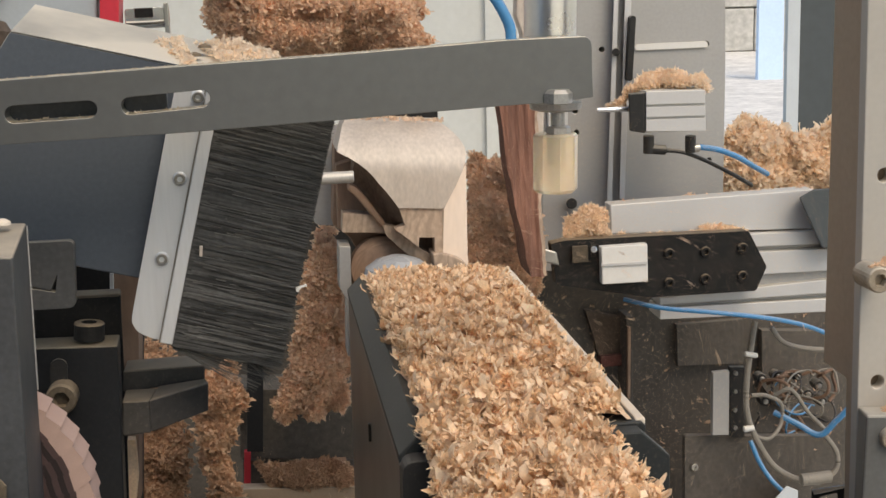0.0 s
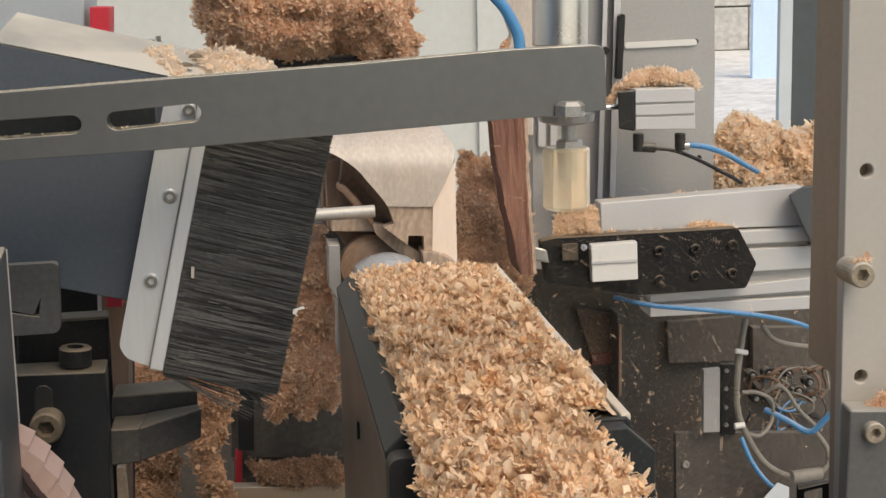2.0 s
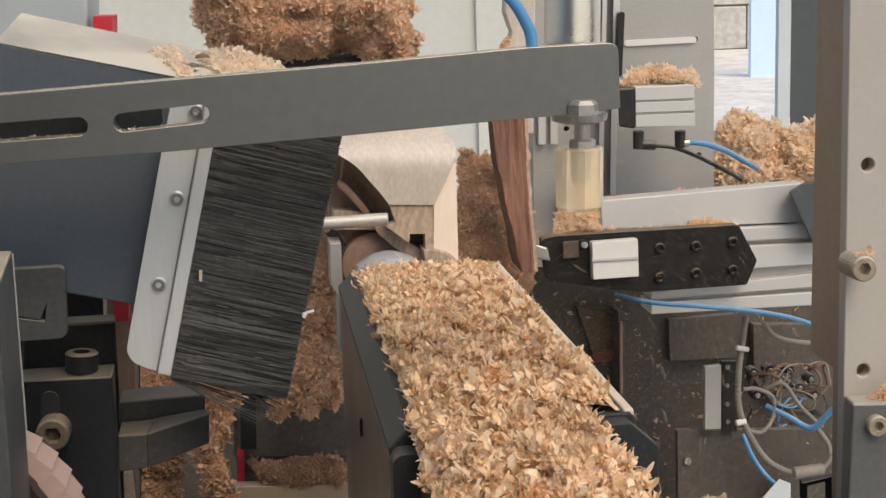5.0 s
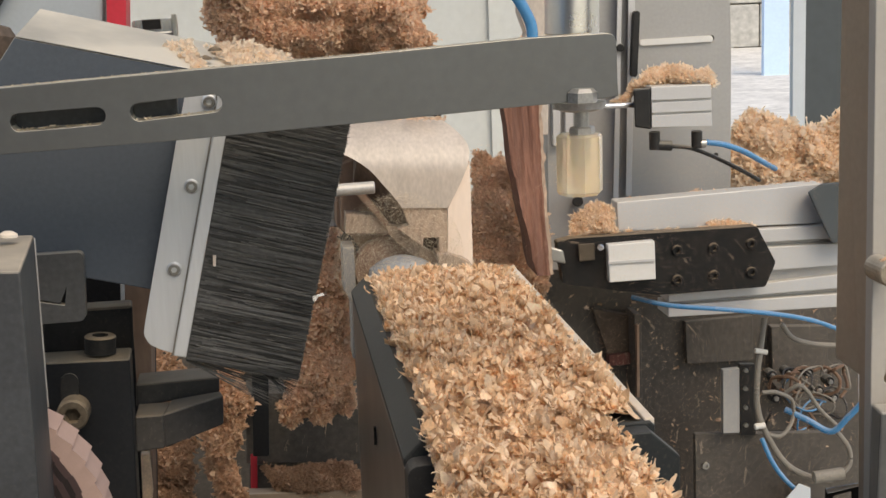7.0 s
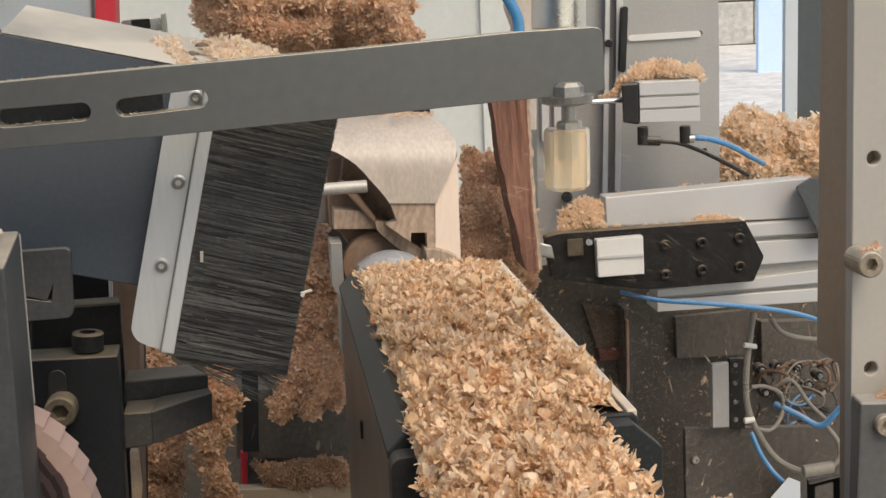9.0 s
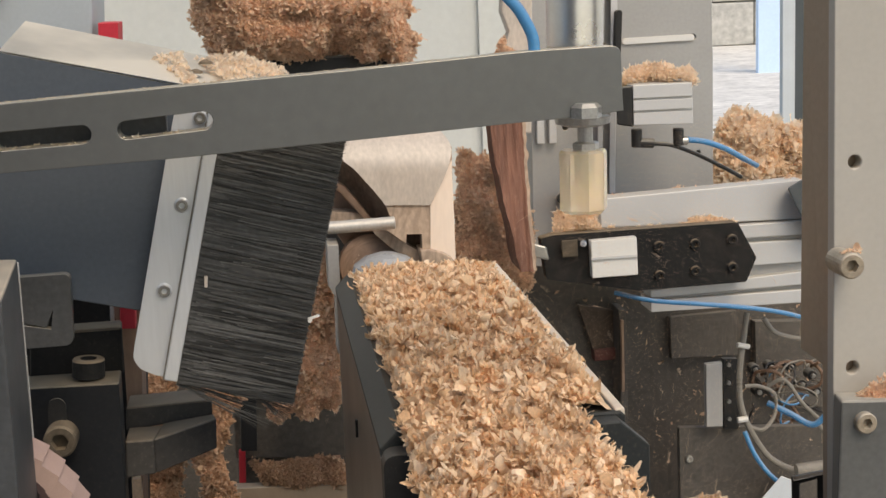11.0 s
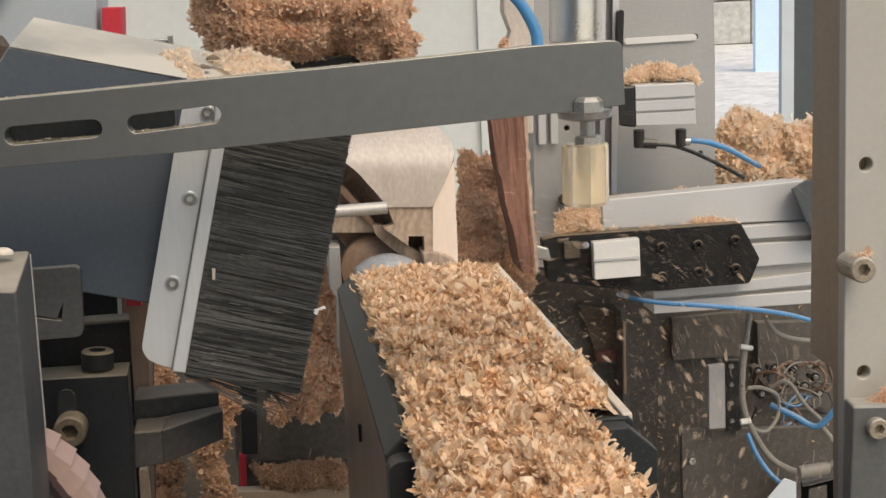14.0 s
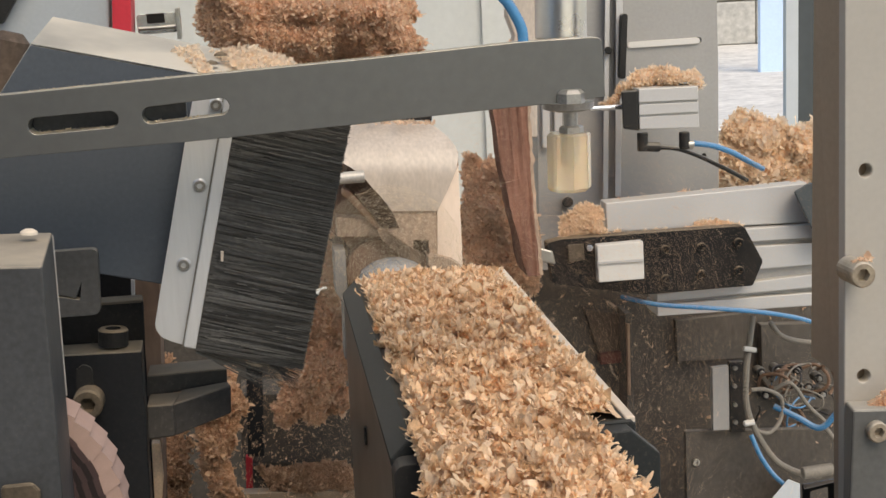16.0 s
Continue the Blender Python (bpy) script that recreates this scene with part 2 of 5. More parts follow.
for m, level in ((BED, 0.25), (DARK, 0.2), (BLOCK, 0.35), (BLACK, 0.3)):
    m.node_tree.nodes["Principled BSDF"].inputs["Specular IOR Level"].default_value = level
pb = AMBER.node_tree.nodes["Principled BSDF"]
pb.inputs["Transmission Weight"].default_value = 0.62
pb.inputs["IOR"].default_value = 1.3
pb.inputs["Subsurface Weight"].default_value = 0.2
pb.inputs["Subsurface Radius"].default_value = (0.02, 0.015, 0.008)


# ---- mesh helpers ----
def part(name, bm, mat, parent=None, label="", smooth=False):
    """One mesh object with its origin in its middle, under a thing or a part."""
    vs = [v.co for v in bm.verts]
    mid = Vector([(min(v[i] for v in vs) + max(v[i] for v in vs)) / 2 for i in range(3)])
    bmesh.ops.translate(bm, verts=bm.verts, vec=-mid)
    bmesh.ops.recalc_face_normals(bm, faces=bm.faces)
    me = bpy.data.meshes.new(name)
    bm.to_mesh(me)
    bm.free()
    return place(name, me, mid, mat, parent, label, smooth)


def place(name, me, mid, mat, parent=None, label="", smooth=False):
    if smooth:
        me.polygons.foreach_set("use_smooth", [True] * len(me.polygons))
        me.set_sharp_from_angle(angle=radians(35))
    if not me.materials:
        me.materials.append(mat)
    ob = new(name, me)
    if parent is not None:
        ob.parent = parent
        base, up = Vector(parent.location), parent.parent
        while up is not None:
            base, up = base + Vector(up.location), up.parent
        ob.location = Vector(mid) - base
    else:
        ob.location = mid
    if label:
        ob["label"] = label
    return ob


def thing(name, at, label, category, group="", kind=""):
    ob = new(name)
    ob.location = at
    ob.empty_display_size = 0.05
    return tagged(ob, label, category, group, kind)


def soften(bm, size, angle=40):
    if size:
        es = [e for e in bm.edges if len(e.link_faces) == 2 and e.calc_face_angle() > radians(angle)]
        bmesh.ops.bevel(bm, geom=es, offset=size, segments=2, profile=0.5, affect="EDGES", clamp_overlap=True)
    return bm


def box(x0, x1, y0, y1, z0, z1, bevel=0.001):
    bm = bmesh.new()
    bmesh.ops.create_cube(bm, size=1, matrix=Matrix.Translation(((x0 + x1) / 2, (y0 + y1) / 2, (z0 + z1) / 2)) @ Matrix.Diagonal((abs(x1 - x0), abs(y1 - y0), abs(z1 - z0), 1)))
    return soften(bm, bevel)


def plate(outline, y0, y1, holes=(), bevel=0.0008):
    """A plate that faces along y: its outline and holes in x and z."""
    bm = bmesh.new()
    edges = []
    for loop in (outline, *holes):
        vs = [bm.verts.new((x, y0, z)) for x, z in loop]
        edges += [bm.edges.new((vs[i], vs[i - 1])) for i in range(len(vs))]
    bmesh.ops.triangle_fill(bm, edges=edges, use_beauty=True)
    ext = bmesh.ops.extrude_face_region(bm, geom=bm.faces[:])
    bmesh.ops.translate(bm, verts=[g for g in ext["geom"] if isinstance(g, bmesh.types.BMVert)], vec=(0, y1 - y0, 0))
    bmesh.ops.recalc_face_normals(bm, faces=bm.faces)
    return soften(bm, bevel, 50)


def hull(front, back, bevel=0.001):
    """A solid between two outlines with as many corners, given as points in space."""
    bm = bmesh.new()
    a, b = [bm.verts.new(p) for p in front], [bm.verts.new(p) for p in back]
    bm.faces.new(a)
    bm.faces.new(b[::-1])
    for i in range(len(a)):
        bm.faces.new((a[i - 1], a[i], b[i], b[i - 1]))
    bmesh.ops.recalc_face_normals(bm, faces=bm.faces)
    return soften(bm, bevel)


def disc(x, z, r, n=20):
    return [(x + r * math.cos(math.tau * i / n), z + r * math.sin(math.tau * i / n)) for i in range(n)]


def slot(x0, z0, x1, z1, r, n=8):
    """The outline of a rounded slot between two centres."""
    a = math.atan2(z1 - z0, x1 - x0)
    pts = [(x1 + r * math.cos(a - math.pi / 2 + math.pi * i / n), z1 + r * math.sin(a - math.pi / 2 + math.pi * i / n)) for i in range(n + 1)]
    return pts + [(x0 + r * math.cos(a + math.pi / 2 + math.pi * i / n), z0 + r * math.sin(a + math.pi / 2 + math.pi * i / n)) for i in range(n + 1)]


def rounded(outline, r, n=5):
    """The outline with its corners rounded."""
    out = []
    k = len(outline)
    for i in range(k):
        p, a, b = (Vector(outline[j % k]) for j in (i, i - 1, i + 1))
        u, w = (a - p), (b - p)
        d = min(r, u.length * 0.45, w.length * 0.45)
        s, e = p + u.normalized() * d, p + w.normalized() * d
        for j in range(n + 1):
            t = j / n
            q = s * (1 - t) ** 2 + p * 2 * t * (1 - t) + e * t * t
            out.append((q.x, q.y))
    return out


def lathe(p0, p1, radii, n=24):
    """A turned solid from p0 to p1: radii as (share of the way, radius)."""
    p0, p1 = Vector(p0), Vector(p1)
    q = (p1 - p0).to_track_quat("Z", "Y")
    bm = bmesh.new()
    rings = []
    for s, r in radii:
        c = p0.lerp(p1, s)
        rings.append([bm.verts.new(c + q @ Vector((r * math.cos(math.tau * i / n), r * math.sin(math.tau * i / n), 0))) for i in range(n)])
    for a, b in zip(rings, rings[1:]):
        for i in range(n):
            bm.faces.new((a[i - 1], a[i], b[i], b[i - 1]))
    bm.faces.new(rings[0])
    bm.faces.new(rings[-1])
    return bm


def rod(p0, p1, r, n=20, bevel=0.0008):
    d = max((Vector(p1) - Vector(p0)).length, 1e-6)
    e = min(bevel / d, 0.3)
    return lathe(p0, p1, [(0, r - bevel), (e, r), (1 - e, r), (1, r - bevel)], n)


def hose(points, r, n=10, steps=8):
    """A round hose through the points."""
    P = [Vector(p) for p in points]
    P = [P[0] * 2 - P[1]] + P + [P[-1] * 2 - P[-2]]
    line = []
    for i in range(1, len(P) - 2):
        for j in range(steps):
            t = j / steps
            a, b, c, d = P[i - 1:i + 3]
            line.append(0.5 * (2 * b + (c - a) * t + (2 * a - 5 * b + 4 * c - d) * t * t + (3 * b - a - 3 * c + d) * t ** 3))
    line.append(P[-2])
    bm = bmesh.new()
    rings = []
    for i, c in enumerate(line):
        q = (line[min(i + 1, len(line) - 1)] - line[max(i - 1, 0)]).to_track_quat("Z", "Y")
        rings.append([bm.verts.new(c + q @ Vector((r * math.cos(math.tau * k / n), r * math.sin(math.tau * k / n), 0))) for k in range(n)])
    for a, b in zip(rings, rings[1:]):
        for k in range(n):
            bm.faces.new((a[k - 1], a[k], b[k], b[k - 1]))
    bm.faces.new(rings[0])
    bm.faces.new(rings[-1])
    return bm


def cap_screw(x, y, z, r, length):
    """A socket-head cap screw that points at the viewer's side (-y): its face at y."""
    h = r * 0.52
    bm = bmesh.new()
    n = 24
    prof = [(y + length, r), (y + r * 0.12, r), (y, r * 0.88)]
    rings = [[bm.verts.new((x + q * math.cos(math.tau * i / n), yy, z + q * math.sin(math.tau * i / n))) for i in range(n)] for yy, q in prof]

    def hexa(i, q):
        a = math.tau * i / n
        return q / max(math.cos((a % (math.pi / 3)) - math.pi / 6), 0.5) * 0.9
    for yy in (y, y + r * 0.7):
        rings.append([bm.verts.new((x + hexa(i, h) * math.cos(math.tau * i / n), yy, z + hexa(i, h) * math.sin(math.tau * i / n))) for i in range(n)])
    for a, b in zip(rings, rings[1:]):
        for i in range(n):
            bm.faces.new((a[i - 1], a[i], b[i], b[i - 1]))
    bm.faces.new(rings[0])
    bm.faces.new(rings[-1])
    return bm


def shavings(places, normals, size, seed=0, lift=0.3, curl=1.6, wide=0.42, axes=None, tip=0.5):
    """One mesh of many curled shavings: arrays of places and of normals."""
    rng = np.random.default_rng(seed)
    n, k = len(places), 7
    size = np.broadcast_to(np.asarray(size, float), (n,))
    L = size * np.clip(rng.lognormal(-0.15, 0.42, n), 0.3, 2.2)
    Wd = np.minimum(L * rng.uniform(0.5, 1.5, n) * wide, size * 0.8)
    bend = curl * np.clip(rng.normal(0.55, 0.45, n), -0.4, 1.7)
    s = np.linspace(-0.5, 0.5, k)
    ang = bend[:, None] * s[None] * 2
    # an arc in the local x-z plane, twisted and ragged along its width
    safe = np.where(np.abs(bend) < 0.05, 0.05, bend)
    rad = L[:, None] / (np.abs(safe[:, None]) * 2)
    lx = rad * np.sin(np.abs(safe)[:, None] * s[None] * 2)
    lz = rad * (1 - np.cos(ang)) * np.sign(safe)[:, None] + rng.normal(0, 0.03, (n, k)) * size[:, None]
    w = Wd[:, None] * (1 - tip * np.abs(2 * s[None]) ** (5 if tip < 0.6 else 2.5)) * rng.uniform(0.25, 1.6, (n, k))
    tw = rng.uniform(-1.2, 1.2, n)[:, None] * s[None] + rng.normal(0, 0.15, (n, k))
    loc = np.empty((n, k, 2, 3))
    for j, sg in enumerate((-0.5, 0.5)):
        loc[:, :, j, 0] = lx
        loc[:, :, j, 1] = sg * w * np.cos(tw)
        loc[:, :, j, 2] = lz + sg * w * np.sin(tw)
    nz = np.asarray(normals, float) + rng.normal(0, lift, (n, 3))
    nz /= np.linalg.norm(nz, axis=1)[:, None]
    ax = rng.normal(0, 1, (n, 3)) if axes is None else np.asarray(axes) + rng.normal(0, 0.25, (n, 3))
    ax -= (ax * nz).sum(1)[:, None] * nz
    ax /= np.linalg.norm(ax, axis=1)[:, None]
    ay = np.cross(nz, ax)
    M = np.stack([ax, ay, nz], 1)
    v = np.einsum("nkjc,ncd->nkjd", loc, M) + np.asarray(places)[:, None, None, :]
    v = v.reshape(-1, 3)
    base = np.arange(n)[:, None] * (2 * k)
    i = np.arange(k - 1)[None] * 2
    f = np.stack([base + i, base + i + 1, base + i + 3, base + i + 2], -1).reshape(-1, 4)
    me = bpy.data.meshes.new("shavings")
    me.vertices.add(len(v))
    me.vertices.foreach_set("co", v.astype(np.float32).ravel())
    me.loops.add(len(f) * 4)
    me.loops.foreach_set("vertex_index", f.astype(np.int32).ravel())
    me.polygons.add(len(f))
    me.polygons.foreach_set("loop_start", np.arange(len(f), dtype=np.int32) * 4)
    me.update()
    me.validate()
    me.polygons.foreach_set("use_smooth", [True] * len(me.polygons))
    return me


def tufts(places, normals, size, seed=0, strands=11, wide=0.16, curl=1.5, flat=0.35, spread=0.75, tip=0.5):
    """Shreds that stand out from each place like the petals of a curl, with a few broad flakes among them."""
    rng = np.random.default_rng(seed)
    n = len(places)
    c = np.repeat(np.asarray(places, float), strands, 0)
    up = np.repeat(np.asarray(normals, float) + rng.normal(0, 0.35, (n, 3)), strands, 0)
    up /= np.linalg.norm(up, axis=1)[:, None]
    out = rng.normal(0, spread, (n * strands, 3)) + np.repeat(rng.normal(0, 0.8, (n, 3)), strands, 0)
    out -= (out * up).sum(1)[:, None] * up
    out /= np.linalg.norm(out, axis=1)[:, None]
    lift = rng.uniform(-0.15, 1.0, n * strands)[:, None] * (1 - flat) * 1.3
    axis = out + up * lift
    axis /= np.linalg.norm(axis, axis=1)[:, None]
    size = np.repeat(np.broadcast_to(np.asarray(size, float), (n,)), strands)
    scale = size * np.repeat(np.clip(rng.lognormal(-0.1, 0.35, n), 0.45, 1.9), strands)
    face = up - (up * axis).sum(1)[:, None] * axis + out * -0.25
    at = c + axis * (scale * rng.uniform(0.2, 0.45, n * strands))[:, None]
    return shavings(at, face, size, seed, 0.3, curl, wide, axis, tip)


def inside(px, pz, outline):
    o = np.asarray(outline, float)
    c = np.zeros(len(px), bool)
    dist = np.full(len(px), 9.0)
    for a, b in zip(o, np.roll(o, -1, 0)):
        hit = ((a[1] > pz) != (b[1] > pz)) & (px < (b[0] - a[0]) * (pz - a[1]) / (b[1] - a[1] + 1e-12) + a[0])
        c ^= hit
        e = b - a
        t = np.clip(((px - a[0]) * e[0] + (pz - a[1]) * e[1]) / (e @ e + 1e-12), 0, 1)
        dist = np.minimum(dist, np.hypot(px - a[0] - t * e[0], pz - a[1] - t * e[1]))
    return c, dist


def heap(name, outline, y, bulge, count, size, mat, under, label, category, seed=1, parent=None, roll=0.03, flat=0.6):
    """Shavings caked up in a mass that shows the outline (x, z) from the front and bulges towards -y, on a matted core."""
    rng = np.random.default_rng(seed)
    count = int(count * 1.05)
    o = np.asarray(outline, float)
    lo, hi = o.min(0), o.max(0)

    def front(px, pz, d):
        out = np.array([noise.noise(Vector((a / roll, seed * 3.1, b / roll))) for a, b in zip(px, pz)])
        return y - bulge * np.sqrt(np.clip(d / (0.35 * (hi - lo).min()), 0, 1)) - 0.45 * bulge * out
    bm = bmesh.new()
    gx, gz = 34, 34
    grid = {}
    X, Z = np.meshgrid(np.linspace(lo[0], hi[0], gx), np.linspace(lo[1], hi[1], gz), indexing="ij")
    c, d = inside(X.ravel(), Z.ravel(), o)
    Y = front(X.ravel(), Z.ravel(), d) + size * 0.12
    for i in range(gx * gz):
        if c[i] and d[i] > size * 0.6:
            grid[i] = bm.verts.new((X.ravel()[i], min(Y[i], y - 0.001), Z.ravel()[i]))
    back = {i: bm.verts.new((v.co.x, y + 0.003, v.co.z)) for i, v in grid.items()}
    used = {}
    for i in range(gx - 1):
        for j in range(gz - 1):
            q = [i * gz + j, (i + 1) * gz + j, (i + 1) * gz + j + 1, i * gz + j + 1]
            if all(k in grid for k in q):
                bm.faces.new([grid[k] for k in q])
                bm.faces.new([back[k] for k in q[::-1]])
                for a, b in zip(q, q[1:] + q[:1]):
                    used[(a, b)] = True
    for a, b in used:
        if (b, a) not in used:
            bm.faces.new((grid[b], grid[a], back[a], back[b]))
    bmesh.ops.delete(bm, geom=[v for v in bm.verts if not v.link_faces], context="VERTS")
    px, pz = rng.uniform(lo[0], hi[0], count * 3), rng.uniform(lo[1], hi[1], count * 3)
    c, d = inside(px, pz, o)
    rag = np.array([noise.noise(Vector((a / size / 2.5, b / size / 2.5, seed))) for a, b in zip(px, pz)])
    c &= d > size * 0.9 * np.clip(rag + 0.35, 0, 1)
    px, pz, d = px[c][:count], pz[c][:count], d[c][:count]
    py = front(px, pz, d)
    nrm = np.stack([np.zeros(len(px)), -np.ones(len(px)), np.full(len(px), 0.55)], 1)
    mid = o.mean(0)
    edge = np.clip(1 - d / (0.3 * (hi - lo).min()), 0, 1)
    nrm[:, 0] += edge * (px - mid[0]) / (hi[0] - lo[0]) * 2
    nrm[:, 2] += edge * (pz - mid[1]) / (hi[1] - lo[1]) * 2
    body = part(name, bm, under, parent, label if parent is None else "", True)
    if parent is None:
        tagged(body, label, category, kind="stuff")
    me = tufts(np.stack([px, py, pz], 1), nrm, size * 0.66, seed, 13, 0.25, 2.4, flat, 0.75, 0.7)
    tagged(place("loose_shavings", me, (0, 0, 0), mat, body), kind="stuff")
    return body


def strewn(name, quad, count, size, mat, parent, seed=2, thick=0.004, lift=0.6, kind="stuff"):
    """Shavings lying in a layer over a four-cornered patch of a thing."""
    rng = np.random.default_rng(seed)
    a, b, c, d = (np.array(p, float) for p in quad)
    u, w = rng.uniform(0, 1, (2, count))
    p = (a * ((1 - u) * (1 - w))[:, None] + b * (u * (1 - w))[:, None] + c * (u * w)[:, None] + d * ((1 - u) * w)[:, None])
    h = thick * (1 - np.maximum(np.abs(2 * u - 1), np.abs(2 * w - 1)) ** 3)
    bump = np.array([noise.noise(Vector(q * 40) + Vector((seed, 0, 0))) for q in p])
    p[:, 2] += np.maximum(h * (0.6 + 0.8 * bump) * rng.uniform(0.2, 1, count), 0) + size * 0.12
    nrm = np.tile([0, 0, 1.0], (count, 1))
    ob = place(name, shavings(p, nrm, size, seed, lift), (0, 0, 0), mat, parent)
    return tagged(ob, kind=kind)


# ---- setting ----
def setting(name, bm, mat, label, category):
    return tagged(part(name, bm, mat), label, category, kind="structure")


setting("ground", box(-40, 40, -30, 60, -0.3, 0, 0), CONCRETE, "grey dusty concrete floor and yard", "ground")
setting("wall_back", plate([(-4.5, 0), (1.1702, 0), (1.1702, 3.6), (-4.5, 3.6)], 3.6, 3.75, bevel=0), WALL, "white painted panel wall behind the machine", "wall")
setting("trim", box(0.5684, 0.5797, 3.585, 3.599, 0, 3.6, 0), WALL, "narrow white joint strip of the panel wall", "trim")
# Added out of view; closes the left so light enters front and right.
setting("wall_west", box(-4.7, -4.5, -4, 3.75, 0, 3.6, 0), WALL, "unseen white side wall added to close off light from the left", "wall")
# Added out of view: cuts sky light and reflections on the left.
setting("light_block_front", box(-12, -0.4, -4.2, -4, 0, 4.5, 0), SHADEWALL, "unseen dark wall added behind the camera to shade the left side", "wall")
# Added out of view; its front edge sets how much sky reaches the machine.
setting("ceiling", box(-4.7, 1.6, 2.2, 3.75, 3.6, 3.7, 0), WALL, "unseen roof slab added over the rear to limit sky light", "ceiling")
# Pale sheet over the ground; its colour carries the yard's sunlight.
setting("pavement", box(1.2, 30, 5.2, 25.9, 0, 0.004, 0), YARD, "dusty rubble yard with sunlight put into its pale colour", "yard")
yard_wall = setting("yard_wall", box(1, 14, 26.05, 26.4, 0, 5.0, 0), CONCRETE, "weathered concrete block wall across the yard", "wall")
bb = box(-0.79, 0.79, -0.1, 0.1, -0.385, 0.385, 0.02)
block_mesh = bpy.data.meshes.new("block")
bb.to_mesh(block_mesh)
bb.free()
for row in range(6):
    for col in range(8):
        place("block", block_mesh, (1.9 + 1.6 * col + 0.8 * (row % 2), 26.0, 0.4 + 0.8 * row), RUBBLE, yard_wall)
setting("pillar_1", box(1.7275, 1.8943, 4.5, 4.515, 0, 3.7, 0.001), PILLAR, "grey-green sheet door leaf at the opening", "door leaf")
setting("pillar_2", box(1.6804, 1.7217, 4.47, 4.498, 0, 3.7, 0.001), PALEBLUE, "pale grey painted door jamb at the opening", "door jamb")
setting("backdrop", box(6.7378, 7.0867, 19, 19.1, 0, 5, 0), SKYBLUE, "light blue sheet panel standing in the yard", "panel")
setting("rear_panel", plate([(-0.265, 1.1407), (0.1395, 1.1238), (0.0932, -0.3548), (-0.3611, -0.2929)], 2.02, 2.06, bevel=0), GRIME, "dark grimy sheet-metal rear panel of the machine", "panel")

# ---- bed beam with shavings on it ----
ZT = 1.1673
YB = 1.38


def beam(name, xl, xr, y0, y1, z, depth, b, label, side, cover):
    ob = thing(name, ((xl + xr) / 2, (y0 + y1) / 2, z - depth), label, "machine bed")
    e = 0.003
    sec = [(xl, z), (xr, z), (xr + e, z - e), (xr + e, z - depth), (xl - b, z - depth), (xl - b, z - b)]
    top = [sec[0], sec[1], sec[2], (sec[2][0], z - b - 0.006), (sec[5][0], z - b - 0.006), sec[5]]
    part("top_casting", plate(top, y0, y1, bevel=0.0015), cover, ob)
    part("side_panel", plate([(sec[5][0] + 0.0005, z - b - 0.007), (sec[2][0] - 0.0005, z - b - 0.007), sec[3], sec[4]], y0 + 0.003, y1 - 0.003, bevel=0.0015), side, ob)
    return ob


bed = beam("machine_bed", 0.092, 0.236, 0.872, YB, ZT, ZT, 0.013, "slate-grey machine bed beam with chamfered edges, covered in shavings", BEDSIDE, BED)
part("dark_slot", plate(slot(0, 0, 0, 0.0129, 0.0013), 0, 0.002, bevel=0), BLACK, bed).matrix_local = pose(0.0783 - bed.location.x, 1.12 - bed.location.y, 1.0913 - bed.location.z, 0, 0, 90)
front_bed = beam("machine_bed", 0.0975, 0.203, 0.25, 0.868, ZT - 0.006, ZT - 0.006, 0.002, "black machine bed beam butted to a slate one, covered in shavings", BEDBLACK, BEDBLACK)


